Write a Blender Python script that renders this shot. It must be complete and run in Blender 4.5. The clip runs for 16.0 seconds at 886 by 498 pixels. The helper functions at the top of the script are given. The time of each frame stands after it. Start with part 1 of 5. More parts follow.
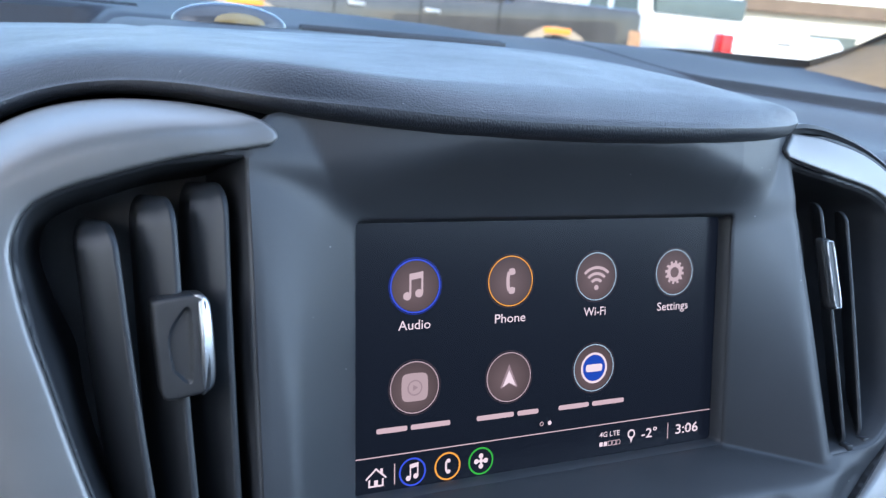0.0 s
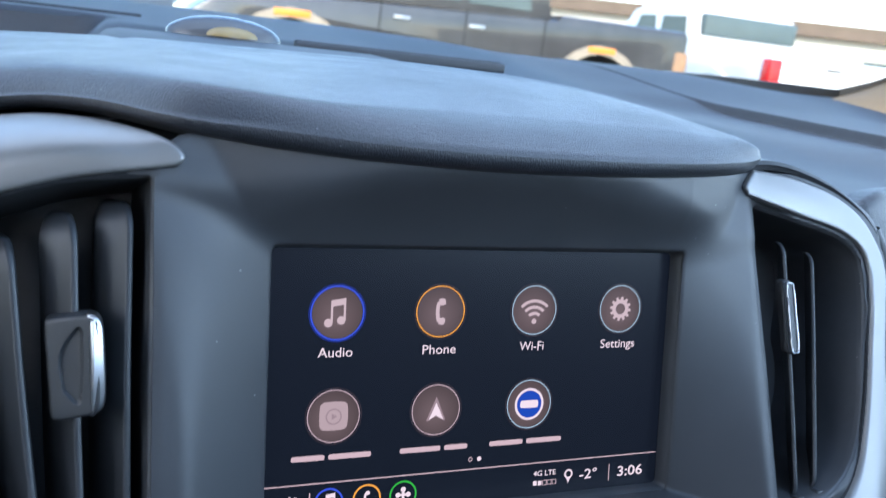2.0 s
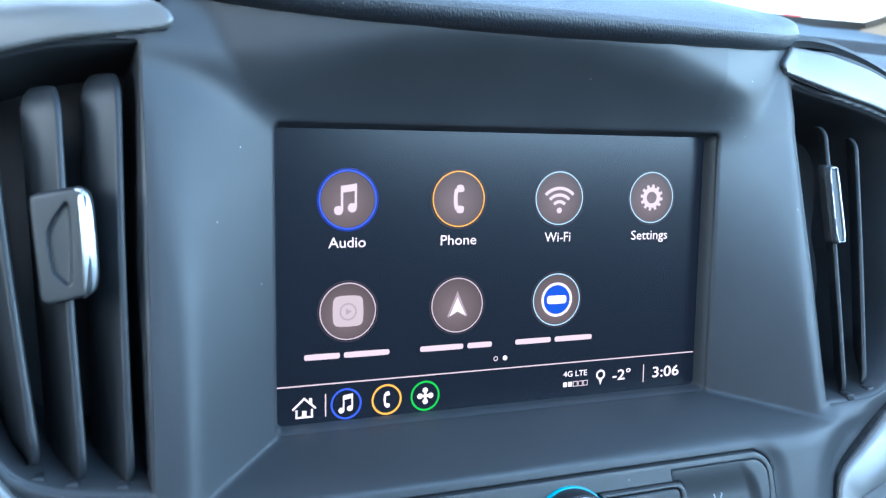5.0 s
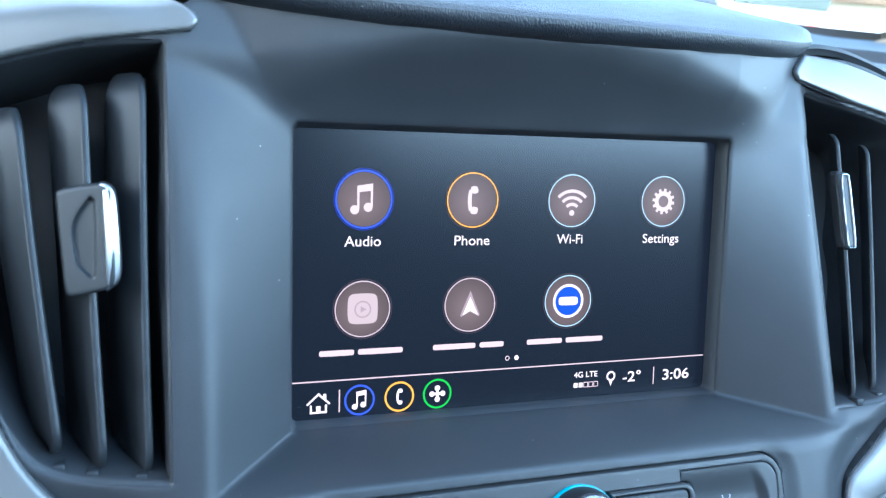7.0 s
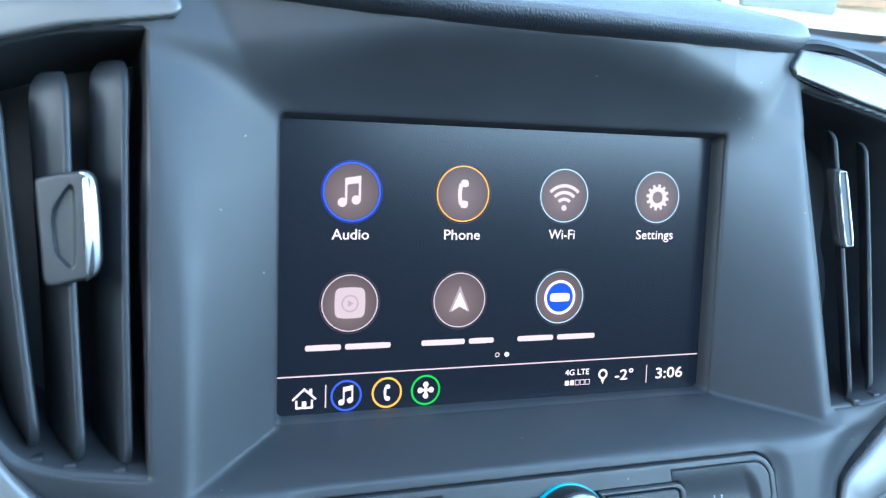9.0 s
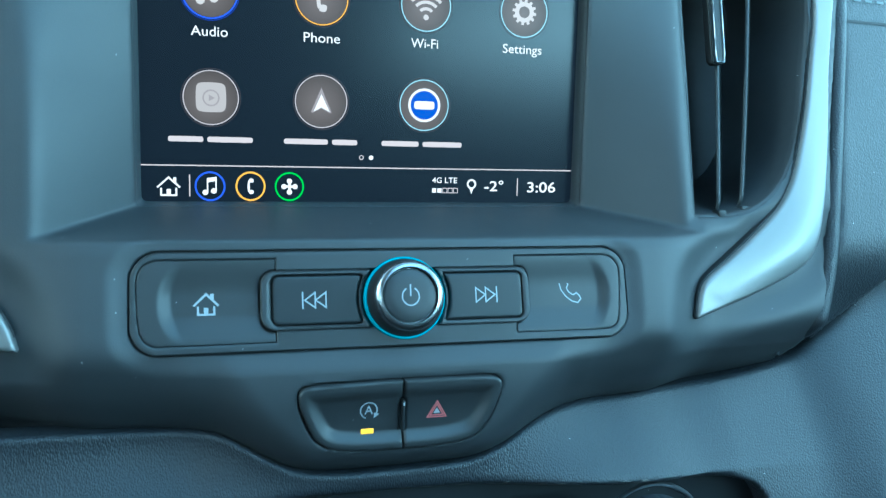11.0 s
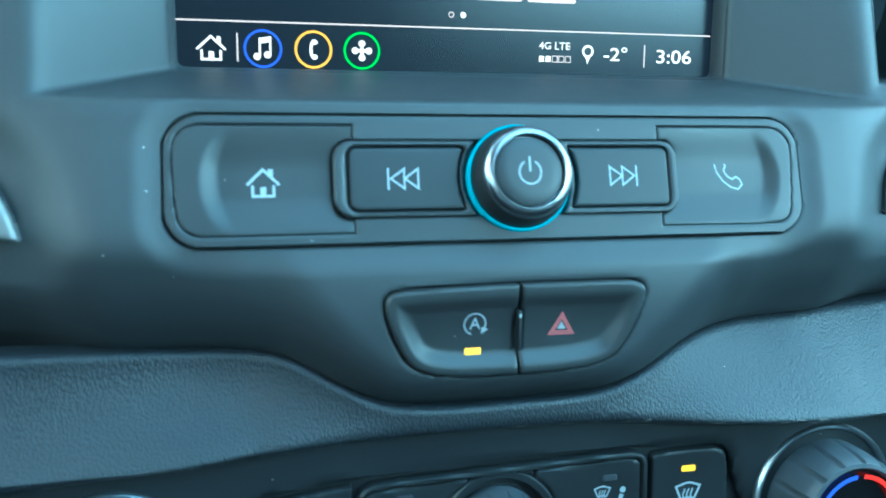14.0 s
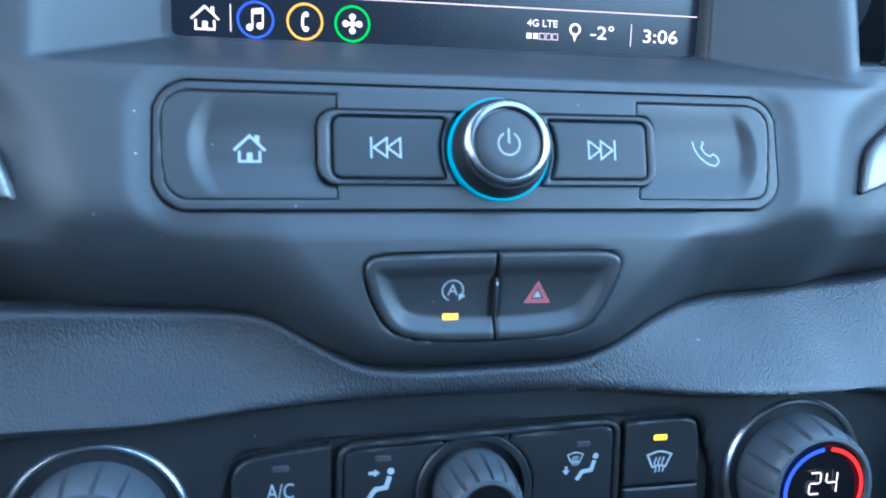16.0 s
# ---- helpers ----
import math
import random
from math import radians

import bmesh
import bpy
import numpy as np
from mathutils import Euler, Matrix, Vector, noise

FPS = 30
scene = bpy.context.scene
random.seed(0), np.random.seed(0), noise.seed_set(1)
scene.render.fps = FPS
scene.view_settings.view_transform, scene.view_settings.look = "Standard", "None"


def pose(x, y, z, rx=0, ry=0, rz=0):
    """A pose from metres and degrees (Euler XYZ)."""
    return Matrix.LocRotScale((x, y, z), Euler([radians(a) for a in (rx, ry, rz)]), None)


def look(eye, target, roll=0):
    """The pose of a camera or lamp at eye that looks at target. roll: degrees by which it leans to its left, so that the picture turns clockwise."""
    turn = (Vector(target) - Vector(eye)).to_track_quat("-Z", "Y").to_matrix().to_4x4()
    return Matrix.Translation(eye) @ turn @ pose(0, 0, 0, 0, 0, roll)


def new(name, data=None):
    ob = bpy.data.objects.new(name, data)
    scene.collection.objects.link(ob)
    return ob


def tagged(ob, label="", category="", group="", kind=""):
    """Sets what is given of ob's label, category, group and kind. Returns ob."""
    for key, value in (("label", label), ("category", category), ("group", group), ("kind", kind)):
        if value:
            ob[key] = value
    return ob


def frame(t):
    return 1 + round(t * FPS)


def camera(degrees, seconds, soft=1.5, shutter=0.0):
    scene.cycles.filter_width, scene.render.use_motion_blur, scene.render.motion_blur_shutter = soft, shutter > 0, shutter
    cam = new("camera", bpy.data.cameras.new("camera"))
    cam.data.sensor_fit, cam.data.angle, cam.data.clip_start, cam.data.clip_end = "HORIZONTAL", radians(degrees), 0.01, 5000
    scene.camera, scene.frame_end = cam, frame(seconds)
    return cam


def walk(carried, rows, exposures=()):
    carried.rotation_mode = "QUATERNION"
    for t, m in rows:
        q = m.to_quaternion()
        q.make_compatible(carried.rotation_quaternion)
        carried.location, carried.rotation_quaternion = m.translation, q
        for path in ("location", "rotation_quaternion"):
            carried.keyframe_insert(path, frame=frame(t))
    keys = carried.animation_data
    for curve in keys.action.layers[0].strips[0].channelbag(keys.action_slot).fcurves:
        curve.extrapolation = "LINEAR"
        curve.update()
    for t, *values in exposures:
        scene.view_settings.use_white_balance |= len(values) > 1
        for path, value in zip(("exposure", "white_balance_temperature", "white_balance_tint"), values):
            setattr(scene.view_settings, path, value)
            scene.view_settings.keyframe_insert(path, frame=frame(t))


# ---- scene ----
cam = camera(56.0, 16.0, soft=1.3, shutter=0.5)
PATH = [
    (0, (-0.1645, -0.2424, 1.1681), (0.0045, 0.1042, 1.0617), 5.45),
    (0.5, (-0.1718, -0.2490, 1.1664), (-0.0077, 0.0996, 1.0588), 5.87),
    (1, (-0.1889, -0.2739, 1.1821), (-0.0279, 0.0766, 1.0760), 6.31),
    (1.5, (-0.1678, -0.2732, 1.1831), (-0.0135, 0.0806, 1.0782), 6.82),
    (2, (-0.1269, -0.2504, 1.1751), (0.0250, 0.1054, 1.0734), 7.09),
    (2.5, (-0.1274, -0.2492, 1.1531), (0.0223, 0.1083, 1.0541), 6.78),
    (3, (-0.1270, -0.2492, 1.1528), (0.0218, 0.1077, 1.0505), 6.18),
    (3.5, (-0.1229, -0.2393, 1.1410), (0.0256, 0.1159, 1.0326), 5.39),
    (6, (-0.1190, -0.2437, 1.1426), (0.0230, 0.1119, 1.0270), 4.96),
    (6.5, (-0.1202, -0.2451, 1.1420), (0.0196, 0.1122, 1.0289), 5.17),
    (7, (-0.1214, -0.2455, 1.1410), (0.0167, 0.1127, 1.0286), 5.35),
    (7.5, (-0.1204, -0.2446, 1.1395), (0.0161, 0.1142, 1.0270), 5.47),
    (8, (-0.1204, -0.2455, 1.1409), (0.0160, 0.1133, 1.0284), 5.55),
    (8.5, (-0.1210, -0.2458, 1.1399), (0.0160, 0.1132, 1.0288), 5.56),
    (9, (-0.1157, -0.2442, 1.1380), (0.0208, 0.1148, 1.0262), 5.73),
    (9.5, (-0.1070, -0.2562, 1.1422), (0.0319, 0.1012, 1.0285), 6.07),
    (10, (-0.0762, -0.2833, 1.1183), (0.0539, 0.0769, 1.0027), 5.46),
    (10.2, (-0.0683, -0.2951, 1.0972), (0.0571, 0.0665, 0.9808), 5.20),
    (12.3, (-0.0517, -0.2975, 1.0848), (0.0424, 0.0687, 0.9542), 3.89),
    (12.5, (-0.0520, -0.2982, 1.0831), (0.0413, 0.0688, 0.9542), 3.76),
    (13, (-0.0511, -0.2856, 1.0693), (0.0422, 0.0813, 0.9402), 3.51),
    (13.5, (-0.0662, -0.2568, 1.0598), (0.0246, 0.1097, 0.9276), 3.09),
    (14, (-0.0600, -0.2431, 1.0431), (0.0318, 0.1222, 0.9084), 3.13),
    (14.5, (-0.0544, -0.2428, 1.0418), (0.0373, 0.1225, 0.9071), 3.11),
    (15, (-0.0550, -0.2437, 1.0425), (0.0362, 0.1219, 0.9085), 3.32),
    (15.5, (-0.0599, -0.2499, 1.0432), (0.0288, 0.1161, 0.9084), 3.56),
    (16, (-0.0547, -0.2518, 1.0418), (0.0329, 0.1118, 0.9001), 4.22),
]
LOOK = [(0.0, 2.02, 5880, 13), (0.6, 2.18, 5900, 12), (1.6, 1.98, 5900, 11), (2.5, 2.15, 5620, 10), (3.5, 2.35, 5380, 3), (6.0, 2.9, 5330, 1), (9.0, 2.9, 5400, 0), (10.2, 2.5, 5050, -18), (12.5, 2.80, 4700, -33), (13.4, 2.85, 4720, -33), (14.0, 3.08, 4800, -34), (15.0, 3.2, 4980, -9), (16.0, 3.1, 4980, -1)]
walk(cam, [(t, look(eye, target, roll)) for t, eye, target, roll in PATH], LOOK)
# the phone's lens, focused at arm's length
cam.data.dof.use_dof = True
cam.data.dof.focus_distance = 0.30
cam.data.dof.aperture_fstop = 20.0

# ---------------------------------------------------------------- daylight
world = bpy.data.worlds.new("sky")
scene.world = world
world.use_nodes = True
wn = world.node_tree
sky = wn.nodes.new("ShaderNodeTexSky")
sky.sky_type, sky.sun_disc = "NISHITA", False
SUN_EL, SUN_AZ = radians(27), radians(200)
sky.sun_elevation, sky.sun_rotation = SUN_EL, SUN_AZ
sky.air_density, sky.dust_density, sky.ozone_density = 1.0, 0.6, 1.5
wn.links.new(sky.outputs[0], wn.nodes["Background"].inputs[0])
wn.nodes["Background"].inputs[1].default_value = 0.15
sun = new("sun", bpy.data.lights.new("sun", "SUN"))
sun.data.energy, sun.data.angle, sun.data.color = 1.7, radians(0.6), (1.0, 0.86, 0.66)
sun_dir = Vector((math.sin(SUN_AZ) * math.cos(SUN_EL), math.cos(SUN_AZ) * math.cos(SUN_EL), math.sin(SUN_EL)))
sun.matrix_basis = look(sun_dir * 20, (0, 0, 0))


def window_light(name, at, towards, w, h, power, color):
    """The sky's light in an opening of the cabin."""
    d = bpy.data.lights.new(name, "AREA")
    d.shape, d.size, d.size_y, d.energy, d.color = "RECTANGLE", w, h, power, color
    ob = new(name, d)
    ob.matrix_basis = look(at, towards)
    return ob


COOL = (0.66, 0.84, 1.0)
# overhead fill in an assumed roof gap, added to brighten up-facing surfaces
window_light("added_roof_light", (0.26, -0.32, 1.715), (0.2, -0.25, 0.0), 0.64, 0.40, 0.6, (0.48, 0.74, 1.0))
window_light("side_window_skylight", (0.79, -0.10, 1.37), (-0.4, -0.10, 1.10), 1.0, 0.50, 1.7, COOL)
window_light("rear_side_window_skylight", (0.79, -1.20, 1.37), (-0.1, -0.05, 1.06), 1.0, 0.50, 8.5, COOL)
window_light("driver_window_skylight", (-0.79, 0.00, 1.37), (0.3, -0.05, 1.06), 0.70, 0.50, 1.05, (1.0, 0.93, 0.84))
window_light("driver_rear_window_skylight", (-0.79, -1.20, 1.37), (0.1, -0.05, 1.06), 1.0, 0.50, 0.5, (1.0, 0.97, 0.90))
window_light("windscreen_skylight", (0.0, 0.27, 1.515), (0.0, 0.02, 1.09), 1.2, 0.50, 0.85, (0.80, 0.89, 1.0))

# ---------------------------------------------------------------- materials


def material(name, color, rough=0.5, metal=0.0, bump=None, vary=0.0, vary_scale=60.0, rough_vary=0.0, spec=0.5, emit=None, strength=0.0, coat=0.0, speck=0.0):
    m = bpy.data.materials.new(name)
    m.use_nodes = True
    nt = m.node_tree
    b = nt.nodes["Principled BSDF"]
    b.inputs["Base Color"].default_value = (*color, 1)
    b.inputs["Roughness"].default_value = rough
    b.inputs["Metallic"].default_value = metal
    b.inputs["Specular IOR Level"].default_value = spec
    b.inputs["Coat Weight"].default_value = coat
    if emit:
        b.inputs["Emission Color"].default_value = (*emit, 1)
        b.inputs["Emission Strength"].default_value = strength
    tc = nt.nodes.new("ShaderNodeTexCoord")
    if vary or rough_vary:
        n = nt.nodes.new("ShaderNodeTexNoise")
        n.inputs["Scale"].default_value, n.inputs["Detail"].default_value = vary_scale, 8
        n.inputs["Roughness"].default_value = 0.65
        nt.links.new(tc.outputs["Object"], n.inputs["Vector"])
        if vary:
            r = nt.nodes.new("ShaderNodeMapRange")
            r.inputs[3].default_value, r.inputs[4].default_value = 1 - vary, 1 + vary
            r.inputs[1].default_value, r.inputs[2].default_value = 0.3, 0.7
            mx = nt.nodes.new("ShaderNodeMix")
            mx.data_type, mx.blend_type = "RGBA", "MULTIPLY"
            mx.inputs[0].default_value = 1
            mx.inputs[6].default_value = (*color, 1)
            nt.links.new(n.outputs[0], r.inputs[0])
            nt.links.new(r.outputs[0], mx.inputs[7])
            out = mx.outputs[2]
            if speck:
                # stray dust on the surface
                v = nt.nodes.new("ShaderNodeTexVoronoi")
                v.inputs["Scale"].default_value = 150.0
                nt.links.new(tc.outputs["Object"], v.inputs["Vector"])
                lt = nt.nodes.new("ShaderNodeMath")
                lt.operation = "LESS_THAN"
                lt.inputs[1].default_value = 0.028
                nt.links.new(v.outputs["Distance"], lt.inputs[0])
                sep = nt.nodes.new("ShaderNodeSeparateColor")
                nt.links.new(v.outputs["Color"], sep.inputs[0])
                gt = nt.nodes.new("ShaderNodeMath")
                gt.operation = "GREATER_THAN"
                gt.inputs[1].default_value = 1 - speck
                nt.links.new(sep.outputs[0], gt.inputs[0])
                mu = nt.nodes.new("ShaderNodeMath")
                mu.operation = "MULTIPLY"
                nt.links.new(lt.outputs[0], mu.inputs[0])
                nt.links.new(gt.outputs[0], mu.inputs[1])
                m2 = nt.nodes.new("ShaderNodeMix")
                m2.data_type = "RGBA"
                nt.links.new(mu.outputs[0], m2.inputs[0])
                nt.links.new(out, m2.inputs[6])
                m2.inputs[7].default_value = (0.45, 0.45, 0.43, 1)
                out = m2.outputs[2]
            nt.links.new(out, b.inputs["Base Color"])
        if rough_vary:
            r = nt.nodes.new("ShaderNodeMapRange")
            r.inputs[1].default_value, r.inputs[2].default_value = 0.3, 0.7
            r.inputs[3].default_value, r.inputs[4].default_value = rough - rough_vary, rough + rough_vary
            nt.links.new(n.outputs[0], r.inputs[0])
            nt.links.new(r.outputs[0], b.inputs["Roughness"])
    if bump:
        kind, scale, strength_, dist = bump
        bp = nt.nodes.new("ShaderNodeBump")
        bp.inputs["Strength"].default_value, bp.inputs["Distance"].default_value = strength_, dist
        if kind == "leather":
            w = nt.nodes.new("ShaderNodeTexNoise")
            w.inputs["Scale"].default_value, w.inputs["Detail"].default_value = scale * 0.6, 2
            nt.links.new(tc.outputs["Object"], w.inputs["Vector"])
            add = nt.nodes.new("ShaderNodeVectorMath")
            add.operation = "MULTIPLY_ADD"
            add.inputs[1].default_value = (0.16 / scale,) * 3
            nt.links.new(w.outputs["Color"], add.inputs[0])
            # pebbles drawn out along a slanting line
            mp = nt.nodes.new("ShaderNodeMapping")
            mp.inputs["Rotation"].default_value = (0, radians(-32), 0)
            mp.inputs["Scale"].default_value = (1.0, 0.8, 0.5)
            nt.links.new(tc.outputs["Object"], mp.inputs["Vector"])
            nt.links.new(mp.outputs["Vector"], add.inputs[2])
            v = nt.nodes.new("ShaderNodeTexVoronoi")
            v.feature = "F1"
            v.inputs["Scale"].default_value = scale
            nt.links.new(add.outputs[0], v.inputs["Vector"])
            inv = nt.nodes.new("ShaderNodeMath")
            inv.operation = "SUBTRACT"
            inv.inputs[0].default_value = 1
            nt.links.new(v.outputs["Distance"], inv.inputs[1])
            nt.links.new(inv.outputs[0], bp.inputs["Height"])
        else:
            n2 = nt.nodes.new("ShaderNodeTexNoise")
            n2.inputs["Scale"].default_value, n2.inputs["Detail"].default_value = scale, 2
            nt.links.new(tc.outputs["Object"], n2.inputs["Vector"])
            nt.links.new(n2.outputs[0], bp.inputs["Height"])
        nt.links.new(bp.outputs[0], b.inputs["Normal"])
    return m


PLASTIC = material("grained dark grey plastic", (0.033, 0.0345, 0.038), 0.50, spec=0.6, bump=("grain", 2600, 0.10, 0.0004), vary=0.10, vary_scale=40, rough_vary=0.05, speck=0.5)
BUTTON = material("smooth charcoal button plastic", (0.024, 0.025, 0.027), 0.46, spec=0.6, bump=("grain", 3200, 0.06, 0.0003), vary=0.08, vary_scale=50, rough_vary=0.05, speck=0.7)
HVAC = material("black satin plastic", (0.015, 0.016, 0.018), 0.42, bump=("grain", 3000, 0.05, 0.0003), vary=0.1, vary_scale=50, rough_vary=0.05, speck=0.7)
SLAT = material("black vane plastic", (0.024, 0.026, 0.029), 0.45, spec=0.5, bump=("grain", 3000, 0.15, 0.0003), vary=0.1, vary_scale=60)
DUCT = material("unlit duct plastic", (0.034, 0.036, 0.040), 0.5, vary=0.2, vary_scale=60)
DARK = material("deep black plastic", (0.010, 0.0105, 0.012), 0.6, vary=0.2, vary_scale=80)
LEATHER = material("grained blue-black vinyl", (0.019, 0.021, 0.026), 0.43, spec=0.55, bump=("leather", 1900, 0.62, 0.00028), vary=0.10, vary_scale=30, rough_vary=0.05, speck=0.5)
DASH = material("matt dashboard skin", (0.020, 0.022, 0.027), 0.58, bump=("leather", 1000, 0.2, 0.0003), vary=0.1, vary_scale=20)
SILVER = material("satin silver paint", (0.225, 0.22, 0.215), 0.43, 0.6, bump=("grain", 2500, 0.02, 0.0002), vary=0.04, vary_scale=30, rough_vary=0.04)
TABCHROME = material("brushed tab chrome", (0.42, 0.43, 0.45), 0.30, 1.0, vary=0.04, vary_scale=60)
SATIN = material("satin chrome", (0.46, 0.47, 0.49), 0.30, 1.0, vary=0.05, vary_scale=60)
SMOKED = material("smoked chrome", (0.38, 0.39, 0.41), 0.24, 1.0, vary=0.05, vary_scale=60)
GREYKNOB = material("blue-grey rubberised knob", (0.062, 0.067, 0.077), 0.48, bump=("grain", 2600, 0.08, 0.0003), vary=0.08, vary_scale=60)
PRINT = material("pale grey printed legend", (0.38, 0.40, 0.42), 0.5)
PRINTRED = material("red printed legend", (0.50, 0.13, 0.13), 0.5)
AMBER = material("amber indicator lens", (0.6, 0.3, 0.02), 0.4, emit=(1.0, 0.45, 0.02), strength=0.23)
LEDOFF = material("unlit indicator lens", (0.05, 0.05, 0.055), 0.35)
TEAL = material("teal lit ring", (0.02, 0.25, 0.32), 0.3, emit=(0.02, 0.36, 0.55), strength=0.06)
DIRT = material("dried dirt and lint", (0.16, 0.15, 0.14), 0.9, vary=0.3, vary_scale=300)
THREAD = material("pale sewing thread", (0.15, 0.16, 0.17), 0.7)


def lit(name, color, strength=1.0):
    return material(name, tuple(c * 0.02 for c in color), 0.3, spec=0.12, emit=tuple(c * k for c, k in zip(color, (1.12, 0.93, 0.95))), strength=strength * 0.20)


UI_WHITE = lit("white display graphic", (1.0, 0.93, 0.93), 1.05)
UI_ICON = lit("soft white display icon", (0.72, 0.63, 0.62), 1.0)
UI_DISC = lit("grey display disc", (0.135, 0.105, 0.105))
# the discs are shaded from a lighter middle to a darker edge
dn = UI_DISC.node_tree
dtc, dgr, dmap, dmr, dmx = (dn.nodes.new(k) for k in ("ShaderNodeTexCoord", "ShaderNodeTexGradient", "ShaderNodeMapping", "ShaderNodeMapRange", "ShaderNodeMix"))
dgr.gradient_type = "SPHERICAL"
dmap.inputs["Location"].default_value = (-0.62, 0.0, -0.60)
dmap.inputs["Scale"].default_value = (1.35, 0.0, 1.35)
dmr.inputs[3].default_value, dmr.inputs[4].default_value = 0.45, 1.35
dmx.data_type, dmx.blend_type = "RGBA", "MULTIPLY"
dmx.inputs[0].default_value, dmx.inputs[6].default_value = 1.0, (0.168, 0.113, 0.113, 1)
dn.links.new(dtc.outputs["Generated"], dmap.inputs["Vector"])
dn.links.new(dmap.outputs[0], dgr.inputs["Vector"])
dn.links.new(dgr.outputs["Fac"], dmr.inputs[0])
dn.links.new(dmr.outputs[0], dmx.inputs[7])
dn.links.new(dmx.outputs[2], dn.nodes["Principled BSDF"].inputs["Emission Color"])
UI_DISC_RIM = lit("darker display disc", (0.060, 0.050, 0.058))
UI_BLUE = lit("blue display ring", (0.06, 0.13, 0.88))
UI_BLUE_SOFT = lit("blue display halo", (0.02, 0.05, 0.42))
UI_ORANGE = lit("orange display ring", (0.90, 0.43, 0.06), 1.25)
UI_GREEN = lit("green display ring", (0.06, 0.60, 0.07))
UI_CYAN = lit("pale cyan display ring", (0.40, 0.60, 0.68), 1.2)
UI_PINK = lit("pale display ring", (0.50, 0.42, 0.43), 1.2)
UI_LINE = lit("pale display line", (0.75, 0.62, 0.62))
UI_TILE = lit("pale pink display tile", (0.56, 0.48, 0.47))
UI_TILE2 = lit("soft grey display tile", (0.40, 0.33, 0.34))
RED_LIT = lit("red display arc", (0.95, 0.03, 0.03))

# ---------------------------------------------------------------- building kit (millimetres, in the tilted frame of the centre stack)
STACK = pose(0, 0, 1.06, -11, 0, 0)


def thing(name, origin, label, category, group="", kind=""):
    e = new(name)
    e.empty_display_size = 0.01
    e.matrix_basis = STACK @ Matrix.Translation(Vector(origin) * 0.001)
    e["at"] = tuple(float(v) for v in origin)
    return tagged(e, label, category, group, kind)


def base_of(ob):
    while ob.parent:
        ob = ob.parent
    return np.array(ob["at"])


def part(name, md, mat, parent, label="", sharp=38):
    verts, faces = md[0], md[1]
    me = bpy.data.meshes.new(name)
    v = (np.asarray(verts, float) - base_of(parent)) * 0.001
    me.from_pydata(v.tolist(), [], [tuple(f) for f in faces])
    me.materials.append(mat)
    me.update()
    me.shade_smooth()
    me.set_sharp_from_angle(angle=radians(sharp))
    ob = new(name, me)
    ob.parent = parent
    return tagged(ob, label)


def join(*mds):
    verts, faces = [], []
    for v, f in mds:
        o = len(verts)
        verts += [tuple(q) for q in v]
        faces += [tuple(i + o for i in g) for g in f]
    return verts, faces


def smooth(a, b, x):
    t = np.clip((x - a) / (b - a), 0, 1)
    return t * t * (3 - 2 * t)


def smin(a, b, k):
    h = np.clip(0.5 + 0.5 * (b - a) / k, 0, 1)
    return b * (1 - h) + a * h - k * h * (1 - h)


def smax(a, b, k):
    return -smin(-a, -b, k)


def rrect(cx, cz, w, h, r):
    def f(x, z):
        qx, qz = np.abs(x - cx) - w / 2 + r, np.abs(z - cz) - h / 2 + r
        return r - np.hypot(np.maximum(qx, 0), np.maximum(qz, 0)) - np.minimum(np.maximum(qx, qz), 0)
    return f


def circle(cx, cz, r):
    return lambda x, z: r - np.hypot(x - cx, z - cz)


def spline(points, n=8, closed=True):
    """Catmull-Rom through the points; a point with a third value 1 stays a sharp corner."""
    P = [np.array(q[:2], float) for q in points]
    S = [len(q) > 2 and q[2] for q in points]
    out, m = [], len(P)
    for i in range(m if closed else m - 1):
        a, b = P[i], P[(i + 1) % m]
        p0 = P[i - 1] if (closed or i > 0) else a
        p3 = P[(i + 2) % m] if (closed or i + 2 < m) else b
        ta = (b - a) if S[i] else 0.5 * (b - p0)
        tb = (b - a) if S[(i + 1) % m] else 0.5 * (p3 - a)
        lim = np.linalg.norm(b - a)
        ta = ta * min(1, 1.2 * lim / max(np.linalg.norm(ta), 1e-6))
        tb = tb * min(1, 1.2 * lim / max(np.linalg.norm(tb), 1e-6))
        for k in range(n):
            s = k / n
            out.append((2 * s**3 - 3 * s**2 + 1) * a + (s**3 - 2 * s**2 + s) * ta + (-2 * s**3 + 3 * s**2) * b + (s**3 - s**2) * tb)
    if not closed:
        out.append(P[-1])
    return np.array(out)


def poly(points):
    """Signed distance to a closed outline, positive inside."""
    P = np.asarray(points, float)

    def f(x, z):
        x, z = np.broadcast_arrays(np.asarray(x, float), np.asarray(z, float))
        d = np.full(x.shape, 1e9)
        inside = np.zeros(x.shape, bool)
        for a, b in zip(P, np.roll(P, -1, 0)):
            e = b - a
            wx, wz = x - a[0], z - a[1]
            t = np.clip((wx * e[0] + wz * e[1]) / max(e @ e, 1e-9), 0, 1)
            d = np.minimum(d, (wx - e[0] * t) ** 2 + (wz - e[1] * t) ** 2)
            c = (a[1] > z) != (b[1] > z)
            with np.errstate(divide="ignore", invalid="ignore"):
                inside ^= c & (x < (b[0] - a[0]) * (z - a[1]) / (b[1] - a[1] if b[1] != a[1] else 1e-9) + a[0])
        return np.where(inside, np.sqrt(d), -np.sqrt(d))
    return f


def both(*fs):
    return lambda x, z: np.minimum.reduce([f(x, z) for f in fs])


